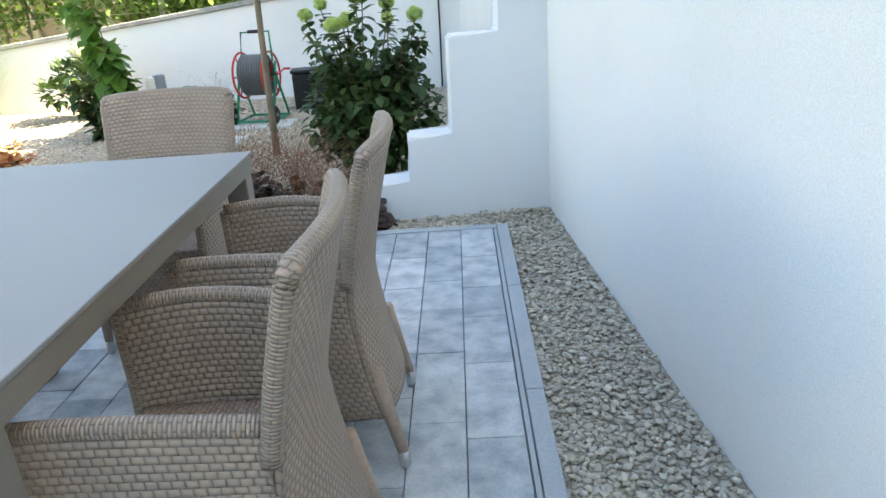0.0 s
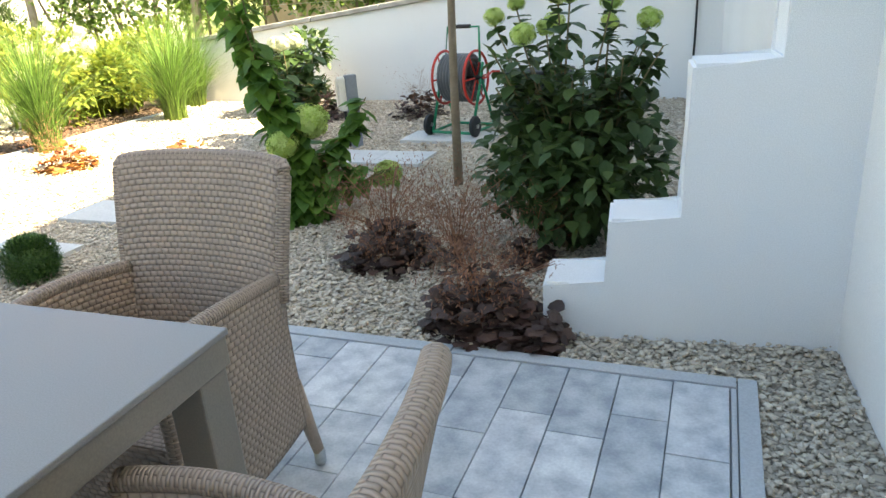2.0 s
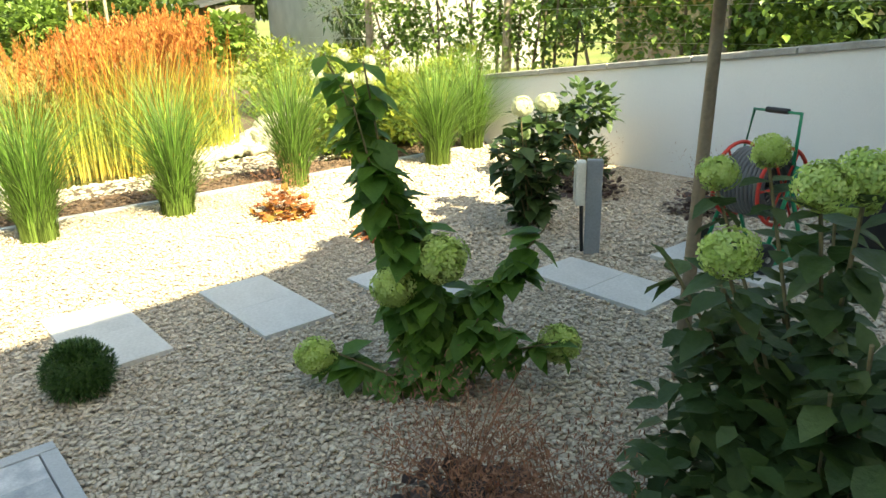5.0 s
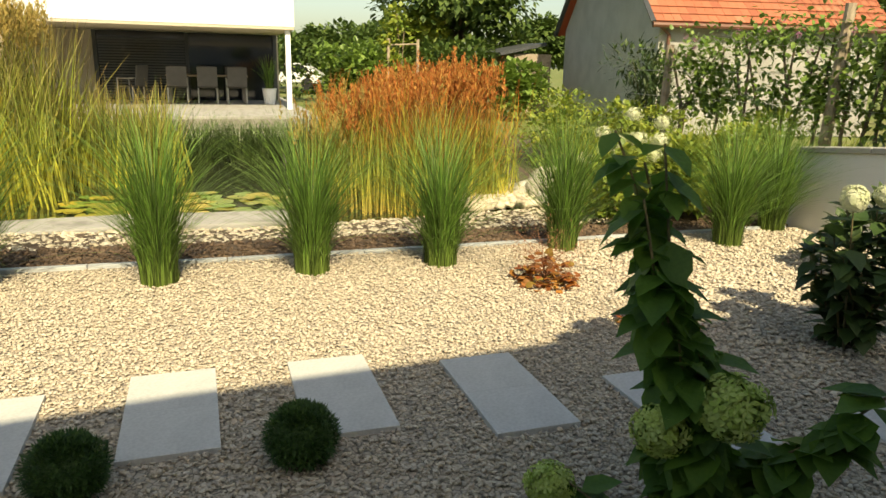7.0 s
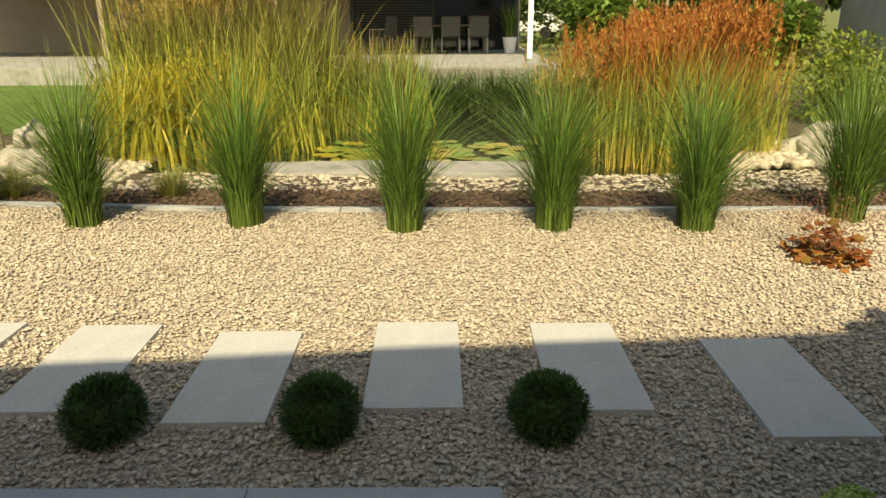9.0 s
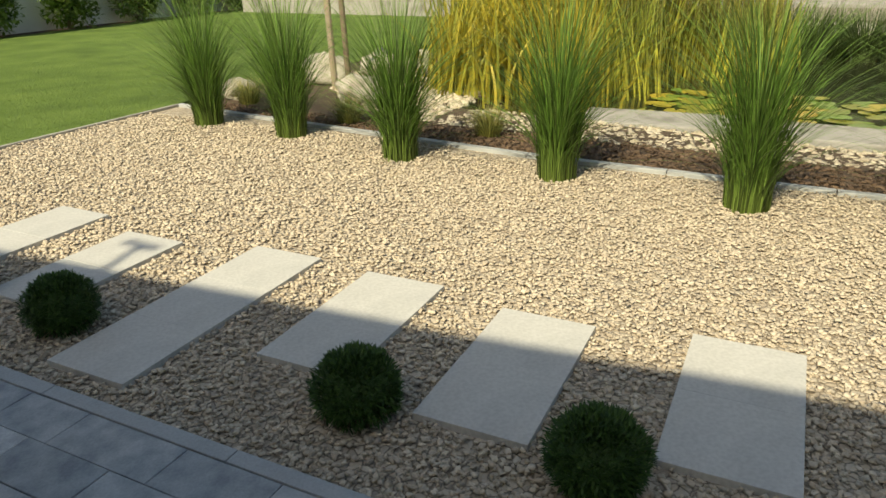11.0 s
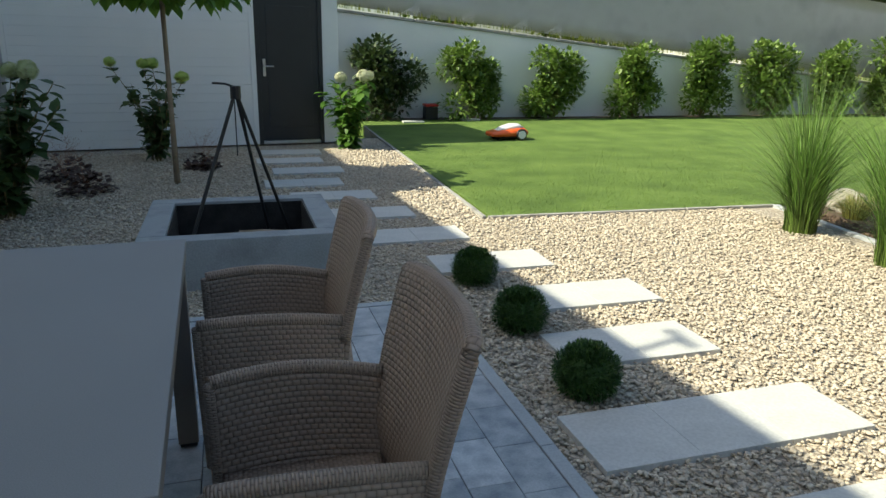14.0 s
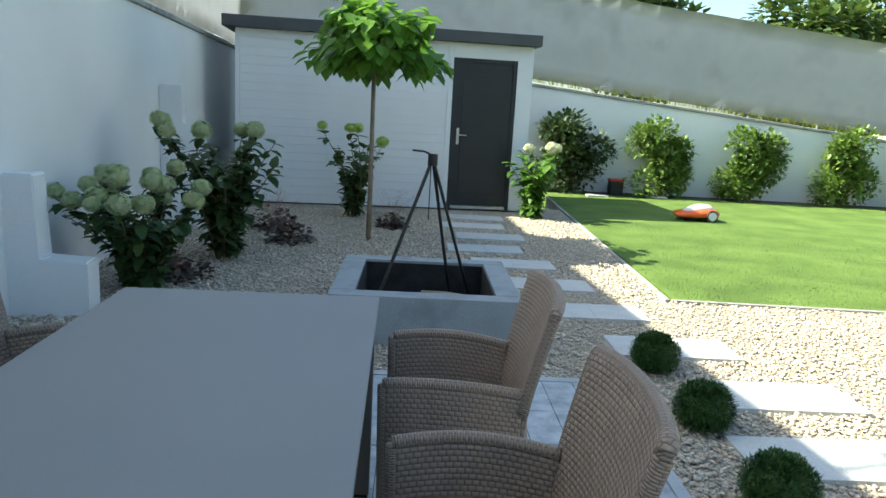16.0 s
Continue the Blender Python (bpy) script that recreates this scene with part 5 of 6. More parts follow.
def mophead(x, y, lean, zc, r, label):
    t = thing("standard_tree", label, "tree", "standard trees", pose(x, y, -0.03))
    top = Vector((lean[0], lean[1], zc - 0.25 * r))
    part("trunk", tubed([(0, 0, -0.1), (lean[0] * 0.3, lean[1] * 0.3, 0.7), (lean[0] * 0.7, lean[1] * 0.7, 1.3), tuple(top)], [0.032, 0.026, 0.023, 0.024], 9), M_TRUNK, t, "", True)
    bm = bmesh.new()
    P = []
    D = []
    for k in range(60):
        d = Vector(R.normal(0, 1, 3))
        d.z = abs(d.z) * 0.9 - 0.22
        d.normalize()
        e = top + d * r * R.uniform(0.6, 0.95)
        tube(bm, [tuple(top), tuple(top.lerp(e, 0.5) + Vector((0, 0, 0.05))), tuple(e)], [0.010, 0.007, 0.004], 5)
        for j in range(20):
            P.append(top.lerp(e, R.uniform(0.35, 1.1)) + Vector(R.normal(0, 0.05, 3)))
            D.append((d.x + R.normal(0, 0.5), d.y + R.normal(0, 0.5), 0.1 + R.normal(0, 0.4)))
    part("branch_work", bm, M_TRUNK, t)
    n = len(P)
    leafy(np.array(P), np.array(D), R.uniform(0.14, 0.24, n), M_LEAF_LIT, t, "crown", droop=0.75, jitter=0.35)
    return t


mophead(-1.75, 2.10, (0.05, -0.03), 2.0, 0.52, "slim-trunked young globe catalpa tree with large leaves near the reel")
mophead(-1.39, -8.18, (0.0, 0.02), 2.22, 0.76, "slim-trunked young globe catalpa tree with large leaves before the shed")


# ---- hose reel and power post ----
reel = thing("hose_reel_cart", "green hose reel cart with red drum and grey hose", "hose reel", m=pose(-2.27, 3.74, 0.004, 0, 0, -10) @ Matrix.Scale(0.9, 4))
for s in (-1, 1):
    bm = bmesh.new()
    ring(bm, (s * 0.17, 0, 0.52), (1, 0, 0), 0.25, 0.013)
    for k in range(6):
        a = math.pi * k / 3
        tube(bm, [(s * 0.17, 0.03 * math.cos(a), 0.52 + 0.03 * math.sin(a)), (s * 0.17, 0.25 * math.cos(a), 0.52 + 0.25 * math.sin(a))], 0.008, 6)
    part("drum_rim", bm, M_RED, reel, "red spoked drum rim", True)
    part("side_frame", tube(tubed([(s * 0.22, -0.22, 0.03), (s * 0.22, 0.0, 0.52), (s * 0.22, 0.05, 0.66)], 0.014), [(s * 0.22, 0.24, 0.03), (s * 0.22, 0.02, 0.50)], 0.014), M_GREEN, reel, "green painted tube frame", True)
    bm = bmesh.new()
    lathe(bm, [(0.03, -0.02), (0.085, -0.022), (0.10, -0.012), (0.10, 0.012), (0.085, 0.022), (0.03, 0.02)], 20, pose(s * 0.25, -0.22, 0.10, 0, 90, 0))
    wl = part("wheel", bm, M_BLACK, reel, "black wheel", True)
    part("hub", tubed([(s * 0.22, -0.22, 0.10), (s * 0.285, -0.22, 0.10)], 0.02), M_STEEL, wl)
part("base_frame", tube(tubed([(-0.22, -0.22, 0.03), (-0.22, 0.24, 0.03), (0.22, 0.24, 0.03), (0.22, -0.22, 0.03)], 0.014), [(-0.22, -0.22, 0.03), (0.22, -0.22, 0.03)], 0.014), M_GREEN, reel)
part("handle", tubed([(-0.19, 0.05, 0.66), (-0.17, 0.10, 0.98), (0.17, 0.10, 0.98), (0.19, 0.05, 0.66)], 0.012), M_GREEN, reel, "green push handle", True)
part("grip", tubed([(-0.08, 0.10, 0.985), (0.08, 0.10, 0.985)], 0.019), M_BLACK, reel)
bm = bmesh.new()
coil = []
for j in range(3):
    for i in range(9 * 20 + 1):
        u = i / 180 if j % 2 == 0 else 1 - i / 180
        a = 6.2832 * i / 20
        coil.append((-0.14 + 0.28 * u, (0.15 + 0.032 * j) * math.cos(a), 0.52 + (0.15 + 0.032 * j) * math.sin(a)))
tube(bm, coil, 0.016, 6)
part("hose", bm, M_HOSE, reel, "coiled grey garden hose", True)
part("axle", tubed([(-0.24, 0, 0.52), (0.24, 0, 0.52)], 0.018), M_BLACK, reel)
part("crank", tube(tubed([(0.24, 0, 0.52), (0.27, 0, 0.52), (0.27, 0.14, 0.56)], 0.009), [(0.27, 0.14, 0.56), (0.35, 0.14, 0.56)], 0.012), M_RED, reel, "red crank")
bin_ = thing("storage_box", "black plastic storage box behind the hose reel", "box", m=pose(-1.78, 4.6, -0.02, 0, 0, 8))
part("body", boxed(-0.32, 0.32, -0.16, 0.16, 0, 0.40, 0.03), M_BLACK, bin_)
part("lid", boxed(-0.335, 0.335, -0.175, 0.175, 0.402, 0.44, 0.02), M_BLACK, bin_)

post = thing("power_post", "grey power post with a cream socket box in the gravel", "power post", m=pose(-3.05, 3.18, -0.03, 0, 0, 38))
part("pillar", boxed(-0.05, 0.05, -0.03, 0.03, 0, 0.62, 0.006), M_GREYMETAL, post)
sb = part("socket_box", boxed(-0.115, -0.052, -0.055, 0.055, 0.33, 0.61, 0.018), M_CREAM, post, "cream plastic socket box")
part("socket_lid", boxed(-0.128, -0.116, -0.04, 0.04, 0.36, 0.58, 0.006), M_CREAM, sb)
part("cable", tubed([(-0.075, -0.01, 0.335), (-0.07, -0.012, 0.15), (-0.062, -0.01, 0.02)], 0.012), M_BLACK, post)

# ---- junction box and downpipe in the garden's corner ----
jb = thing("wall_box", "grey junction box with a black cable on the white wall", "junction box")
part("box", boxed(-0.48, -0.34, 5.43, 5.497, 1.16, 1.34, 0.008), M_GREYMETAL, jb)
part("cable", tubed([(-0.41, 5.475, 1.16), (-0.415, 5.475, 0.6), (-0.43, 5.475, 0.0)], 0.011), M_BLACK, jb)

# ---- robot mower, its dock ----
mow = thing("robot_mower", "orange and white robot lawn mower on the lawn", "robot mower", m=pose(-6.25, -11.1, -0.01, 0, 0, 4) @ Matrix.Scale(0.83, 4))


def shell(stations, sides=14):
    bm = bmesh.new()
    rows = []
    for y, w, z0, z1 in stations:
        rows.append([bm.verts.new((w * math.copysign(abs(math.cos(a)) ** 0.6, math.cos(a)), y, mix(z0, z1, 0.5 + 0.5 * math.copysign(abs(math.sin(a)) ** 0.7, math.sin(a))))) for a in [6.2832 * k / sides for k in range(sides)]])
    for r, q in zip(rows, rows[1:]):
        for k in range(sides):
            bm.faces.new((r[k], r[(k + 1) % sides], q[(k + 1) % sides], q[k]))
    bm.faces.new(rows[0][::-1])
    bm.faces.new(rows[-1])
    bm.transform(Matrix.Rotation(radians(90), 4, "Z"))
    return bm


part("body", shell([(-0.39, 0.16, 0.07, 0.13), (-0.35, 0.24, 0.06, 0.16), (-0.1, 0.27, 0.05, 0.20), (0.12, 0.27, 0.05, 0.235), (0.28, 0.24, 0.06, 0.235), (0.36, 0.19, 0.08, 0.18)]), M_MOWER_O, mow, "orange body shell", True)
part("cover", shell([(-0.25, 0.08, 0.13, 0.19), (-0.14, 0.14, 0.16, 0.24), (0.06, 0.17, 0.17, 0.30), (0.20, 0.16, 0.17, 0.30), (0.30, 0.10, 0.17, 0.25)]), M_MOWER_W, mow, "white top cover", True)
part("bumper", shell([(-0.35, 0.13, 0.05, 0.09), (-0.2, 0.24, 0.04, 0.09), (0.2, 0.24, 0.04, 0.09), (0.34, 0.15, 0.05, 0.09)]), M_BLACK, mow)
for s in (-1, 1):
    bm = bmesh.new()
    lathe(bm, [(0.04, -0.03), (0.095, -0.03), (0.11, -0.015), (0.11, 0.015), (0.095, 0.03), (0.04, 0.03)], 18, pose(-0.18, s * 0.262, 0.11, 90, 0, 0))
    wl = part("wheel", bm, M_BLACK, mow, "black ribbed wheel", True)
    part("hub_cap", tubed([(-0.18, s * 0.285, 0.11), (-0.18, s * 0.297, 0.11)], 0.078, 18), M_MOWER_W, wl, "white hub cap")
    bm = bmesh.new()
    lathe(bm, [(0.02, -0.015), (0.045, -0.015), (0.045, 0.015), (0.02, 0.015)], 12, pose(0.25, s * 0.1, 0.046, 90, 0, 0))
    part("castor", bm, M_BLACK, mow)
dock = thing("mower_dock", "black and red mower charging box at the lawn's edge", "charging dock", m=pose(-5.85, -14.3, -0.012))
part("case", boxed(-0.13, 0.13, -0.12, 0.12, 0.0, 0.26, 0.02), M_BLACK, dock)
part("top", boxed(-0.14, 0.14, -0.13, 0.13, 0.262, 0.31, 0.02), M_RED, dock, "red lid")
for x, y in ((-5.35, -13.75), (-6.6, -14.05)):
    tagged(part("paving_plate", boxed(x - 0.2, x + 0.2, y - 0.1, y + 0.1, -0.012, 0.02, 0.004), M_SLAB), "small pale paving plate let into the lawn", "paving plate", "paving plates")

# ---- pond ----
flat("pond_water", [(-16.65, -3.4), (-7.95, -3.0), (-7.55, 0.5), (-8.0, 3.4), (-16.65, 4.2)], -0.10, M_WATER, label="dark still water of the garden pond", category="pond")
n = 150
lx, ly = R.uniform(-9.9, -8.25, n), R.uniform(-1.6, 1.0, n)
tv = [(0, 0, 0)] + [(math.cos(a), math.sin(a), 0.03 * math.sin(3 * a)) for a in np.linspace(0.25, 6.03, 11)]
tf = [(0, i, i + 1) for i in range(1, 11)]
hz = R.uniform(0, 6.283, n)
rot = np.stack([np.cos(hz), -np.sin(hz), 0 * hz, np.sin(hz), np.cos(hz), 0 * hz, 0 * hz, 0 * hz, 1 + 0 * hz], 1).reshape(n, 3, 3)
v, f = scattered(tv, tf, rot, R.uniform(0.07, 0.15, n), np.stack([lx, ly, R.uniform(-0.094, -0.06, n)], 1))
tagged(raw("lily_pads", v, f, M_LILY), "green and yellow water lily pads floating on the pond", "water lilies", "", "stuff")
for x, y, a, l in ((-8.15, -1.35, 4, 1.35), (-8.1, 0.15, -3, 1.2)):
    tagged(part("edge_slab", boxed(-0.26, 0.26, -l / 2, l / 2, -0.2, 0.0, 0.02, pose(x, y, -0.015, 0, 1.5, a)), M_COPING), "flat grey stone slab along the pond's edge", "stone slab", "pond edge slabs")


def boulder(x, y, r, label="pale rounded limestone boulder at the pond"):
    bm = bmesh.new()
    bmesh.ops.create_icosphere(bm, subdivisions=3, radius=1)
    for q in bm.verts:
        k = 1 + 0.35 * noise.noise(q.co * 1.6 + Vector((x, y, 0))) + 0.1 * noise.noise(q.co * 5 + Vector((x, y, 3)))
        q.co = Vector((q.co.x * k * r, q.co.y * k * r * 0.8, q.co.z * k * r * 0.62))
    ob = part("boulder", bm, M_ROCK, smooth=True)
    ob.matrix_basis = pose(x, y, r * 0.3, 0, 0, R.uniform(0, 360))
    return tagged(ob, label, "boulder", "boulders")


for x, y, r in ((-8.35, 3.75, 0.3), (-8.7, 4.0, 0.35), (-8.2, 4.15, 0.22), (-8.55, 3.55, 0.2), (-9.1, 4.3, 0.3), (-8.0, 3.5, 0.16), (-8.7, -5.3, 0.34), (-7.9, -4.3, 0.26), (-7.6, -3.75, 0.22), (-7.55, -5.55, 0.2), (-9.3, -4.9, 0.3), (-9.8, -4.6, 0.24)):
    boulder(x, y, r)
stake = thing("tree_stake", "round wooden stake beside a young tree in the bed", "stake", m=pose(-8.24, -4.85, -0.03, 3, -2, 0))
part("stake", tubed([(0, 0, -0.2), (0, 0, 1.9)], 0.035, 10), M_WOOD, stake)
part("second_stake", tubed([(0.1, 0.25, -0.2), (0.1, 0.25, 1.9)], 0.03, 10), M_BARK, stake)

# ---- neighbour's house across the pond ----
nb = thing("modern_house", "modern white house with an overhanging upper storey and covered terrace", "house")
NX = -19.0
part("upper_wall", boxed(NX - 7, NX + 0.2, -13.5, 2.05, 2.30, 3.45, 0.02), M_FASCIA, nb, "white upper fascia")
part("roof_edge", boxed(NX - 7, NX + 0.24, -13.5, 2.09, 3.452, 3.52), M_ROOFTRIM, nb)
part("upper_storey", boxed(NX - 7, NX - 2.0, -13.5, -1.2, 3.53, 6.2), M_FASCIA, nb)
for y in (-6.4, -5.2, -4.0, -2.8):
    w = part("upper_window", boxed(NX - 2.0, NX - 1.96, y, y + 0.95, 3.7, 5.6), M_GLASS, nb, "dark window")
    part("window_frame", boxed(NX - 1.958, NX - 1.93, y + 0.46, y + 0.50, 3.7, 5.6), M_ROOFTRIM, w)
part("soffit", boxed(NX - 3.9, NX + 0.19, -13.4, 2.04, 2.24, 2.298), M_BEIGE, nb)
part("ground_wall", boxed(NX - 4.4, NX - 4.0, -13.5, -2.9, 0.36, 2.24), M_BEIGE, nb, "beige rendered wall")
part("side_wall", boxed(NX - 7, NX - 4.0, 2.0, 2.05, 0.36, 2.24), M_BEIGE, nb)
gl = part("glazing", boxed(NX - 4.1, NX - 4.02, -2.9, 2.0, 0.36, 2.24), M_GLASS, nb, "dark sliding glass doors")
for y in (-2.88, -0.5, 1.95):
    part("window_frame", boxed(NX - 4.018, NX - 3.96, y - 0.05, y + 0.05, 0.36, 2.24), M_ROOFTRIM, gl)
for k in range(22):
    part("blind_slat", boxed(NX - 4.015, NX - 3.985, -2.8, -0.56, 0.42 + 0.075 * k, 0.47 + 0.075 * k), M_ROOFTRIM, gl)
for y in (1.9, -4.2, -8.4):
    part("column", boxed(NX - 0.05, NX + 0.07, y - 0.06, y + 0.06, 0.36, 2.24), M_FASCIA if y > 0 else M_WOOD, nb)
part("terrace_floor", boxed(NX - 7, NX + 2.3, -13.5, 2.3, -0.32, 0.36, 0.01), M_COPING, nb, "grey terrace floor")
deck = thing("pond_deck", "weathered wooden deck on pale beams over the pond", "deck")
for k in range(26):
    part("board", boxed(-16.68, -14.35, -2.3 + 0.15 * k, -2.3 + 0.15 * k + 0.14, 0.27, 0.30, 0.003), M_DECK, deck)
for x in (-14.42, -14.9):
    part("beam", boxed(x - 0.04, x + 0.04, -2.35, 1.65, 0.08, 0.268, 0.005), M_LIMEWASH, deck, "pale painted beam")
for y in (-2.2, -0.4, 1.5):
    part("pile", boxed(-14.52, -14.40, y - 0.05, y + 0.05, -0.3, 0.079), M_BARK, deck)


def terrace_chair(x, y, a):
    c = thing("terrace_chair", "grey textile garden chair on the covered terrace", "chair", "terrace chairs", pose(x, y, 0.362, 0, 0, a))
    part("seat", boxed(-0.25, 0.25, -0.22, 0.22, 0.42, 0.45, 0.01), M_TEXTILE, c)
    part("backrest", boxed(-0.25, 0.25, -0.02, 0.02, 0.47, 0.98, 0.01, pose(0, -0.25, 0, 8, 0, 0)), M_TEXTILE, c)
    for sx in (-0.24, 0.24):
        for sy in (-0.22, 0.2):
            part("leg", tubed([(sx, sy, 0), (sx, sy, 0.42)], 0.015, 6), M_STEEL, c)
        part("armrest", tubed([(sx, 0.2, 0.42), (sx, 0.2, 0.64), (sx, -0.26, 0.64)], 0.015, 6), M_STEEL, c)
    return c


c0 = terrace_chair(-21.1, -0.75, 90)
for x, y, a in ((-21.1, 0.0, 90), (-21.1, 0.75, 90), (-22.4, -0.75, -90), (-22.4, 0.0, -90), (-22.4, 0.75, -90), (-21.2, -1.9, 150)):
    copy_thing(c0, pose(x, y, 0.362, 0, 0, a))
tt = thing("terrace_table", "brown wooden table on the covered terrace", "table", m=pose(-21.75, 0.0, 0.362))
part("tabletop", boxed(-0.45, 0.45, -1.05, 1.05, 0.70, 0.74, 0.01), M_WOOD, tt)
for x in (-0.38, 0.38):
    for y in (-0.95, 0.95):
        part("leg", boxed(x - 0.03, x + 0.03, y - 0.03, y + 0.03, 0, 0.699), M_TAUPE, tt)
pot = thing("planter", "pale round planter with a green plant on the terrace", "planter", m=pose(-21.1, 1.6, 0.362))
bm = bmesh.new()
lathe(bm, [(0.14, 0), (0.19, 0.4), (0.2, 0.42), (0.17, 0.42)], 16)
part("pot", bm, M_FASCIA, pot)
v, f, al = blades(90, 0.1, 1.0, 0.6, 0.02)
o = raw("leaves", v, f, M_GRASS, pot, along=al)
o.location.z = 0.4
lounge = thing("lounger", "pale folding sun lounger leaning on the terrace", "lounger", m=pose(-18.6, -3.4, 0.362, 0, 0, 60))
part("mat", boxed(-0.3, 0.3, -0.02, 0.02, 0.1, 1.0, 0.01, pose(0, 0, 0, 15, 0, 0)), M_TEXTILE, lounge)
for s in (-0.3, 0.3):
    part("rail", tubed([(s, 0.2, 0), (s, -0.25, 1.05)], 0.018, 6), M_STEEL, lounge)
grill = thing("covered_grill", "round grill under a faded mauve cover beside the house", "grill", m=pose(-17.8, -7.3, 0.362))
bm = bmesh.new()
lathe(bm, [(0.33, 0), (0.36, 0.5), (0.42, 0.7), (0.38, 0.95), (0.2, 1.1), (0.05, 1.15)], 18)
part("cover", bm, M_BLACK, grill, smooth=True)
pam = thing("pampas_grass", "tawny pampas grass with feathery plumes on the far bank", "pampas grass", m=pose(-15.4, -4.5, -0.1))
v, f, al = blades(300, 0.2, 1.4, 0.8, 0.015)
raw("leaves", v, f, M_CATTAIL, pam, along=al)
for k in range(7):
    a = R.uniform(0, 6.28)
    top = np.array([0.25 * math.cos(a), 0.25 * math.sin(a), R.uniform(1.8, 2.2)])
    m = 160
    tpos = top + R.normal(0, 1, (m, 3)) * np.array([0.05, 0.05, 0.16])
    leafy(tpos, np.tile([0, 0, 1.0], (m, 1)), np.full(m, 0.1), M_PLUME, pam, "plume", (SLIM_V, SLIM_F), 0.0, 0.3)

# ---- old house with the clay roof ----
C, GU, SU = Vector((-18.5, 12.03, 0)), Vector((-0.98, 0.20, 0)), Vector((0.20, 0.98, 0))
old = thing("old_house", "old white-walled house with a clay tile roof and grey gable", "house")
GW, SL, EZ, RZ = 9.3, 6.6, 2.95, 6.8
P3 = [C, C + GU * GW, C + GU * GW + SU * SL, C + SU * SL]


def face(name, pts, thick, material, parent, label=""):
    bm = bmesh.new()
    vs = [bm.verts.new(p) for p in pts]
    bm.faces.new(vs)
    bmesh.ops.solidify(bm, geom=list(bm.faces), thickness=thick)
    return part(name, bm, material, parent, label)


up = Vector((0, 0, 1))
face("gable_wall", [P3[0] - up * 0.3, P3[1] - up * 0.3, P3[1] + up * EZ, C + GU * GW / 2 + up * RZ, P3[0] + up * EZ], 0.3, M_GREYWALL, old, "grey rendered gable wall")
face("side_wall", [P3[0] - up * 0.3, P3[0] + up * EZ, P3[3] + up * EZ, P3[3] - up * 0.3], 0.3, M_LIMEWASH, old, "limewashed side wall")
face("rear_wall", [P3[1] - up * 0.3, P3[1] + up * EZ, P3[2] + up * EZ, P3[2] - up * 0.3], 0.3, M_LIMEWASH, old)
ridge = C + GU * GW / 2 + up * (RZ + 0.1)
slope_d = (C + up * (EZ + 0.1) - ridge)
SLN = slope_d.length + 0.45
slope_d.normalize()
nrm = SU.cross(slope_d).normalized()
if nrm.z < 0:
    nrm = -nrm
roof = face("roof", [ridge - SU * 0.3, ridge + SU * (SL + 0.3), ridge + SU * (SL + 0.3) + slope_d * SLN, ridge - SU * 0.3 + slope_d * SLN], 0.06, M_TILEREST, old, "clay tile roof slope")
other = Vector((slope_d.x, slope_d.y, 0))
other = Vector((-other.x, -other.y, slope_d.z))
face("roof", [ridge - SU * 0.3, ridge + SU * (SL + 0.3), ridge + SU * (SL + 0.3) + other * SLN, ridge - SU * 0.3 + other * SLN], 0.06, M_TILEREST, old, "clay tile roof slope")
part("verge_board", tubed([ridge - SU * 0.32 + slope_d * SLN, ridge - SU * 0.32, ridge - SU * 0.32 + other * SLN], 0.09, 4), M_ROOFTRIM, old)
ev = ridge + slope_d * SLN
part("gutter", tubed([ev - SU * 0.35 - up * 0.06, ev + SU * (SL + 0.3) - up * 0.06], 0.075, 8), M_GUTTER, old, "brown gutter")
dp = C + SU * 0.25
part("downpipe", tubed([ev - SU * 0.1 - up * 0.1, dp + up * (EZ - 0.5) - GU * 0.1, dp - GU * 0.1 + up * 0.0], 0.05, 8), M_GUTTER, old, "brown downpipe")
tile = bpy.data.meshes.new("roof_tile")
bm = boxed(-0.128, 0.128, 0.0, 0.36, 0.0, 0.022, 0.006)
bm.to_mesh(tile)
bm.free()
tile.materials.append(M_TILE)
frame_m = Matrix.Identity(4)
frame_m.col[0][:3], frame_m.col[1][:3], frame_m.col[2][:3] = SU, -slope_d, nrm
rest_v, rest_f = [], []
for i in range(int(SLN / 0.33)):
    for j in range(int((SL + 0.5) / 0.26)):
        at = ridge - SU * 0.28 + slope_d * (SLN - 0.33 * i) + SU * (0.13 + 0.26 * j) + nrm * (0.045 + R.uniform(0, 0.006))
        m = Matrix.Translation(at) @ frame_m @ Matrix.Rotation(radians(-6.0), 4, "X")
        if j < 18 and i < 16:
            o = new("roof_tile", tile)
            o.parent = roof
            o.matrix_basis = m
        else:
            rest_f += [[len(rest_v) + q for q in fq] for fq in STONE_F]
            rest_v += [tuple(m @ Vector(q)) for q in ((-0.128, 0, 0), (0.128, 0, 0), (0.128, 0.36, 0), (-0.128, 0.36, 0), (-0.128, 0, 0.022), (0.128, 0, 0.022), (0.128, 0.36, 0.022), (-0.128, 0.36, 0.022))]
raw("tile_rest", rest_v, rest_f, M_TILEREST, roof, kind="stuff")
win = face("attic_window", [C + GU * (GW / 2 - 0.35) - SU * 0.02 + up * 4.0, C + GU * (GW / 2 + 0.35) - SU * 0.02 + up * 4.0, C + GU * (GW / 2 + 0.35) - SU * 0.02 + up * 5.0, C + GU * (GW / 2 - 0.35) - SU * 0.02 + up * 5.0], 0.03, M_GLASS, old, "small dark attic window")

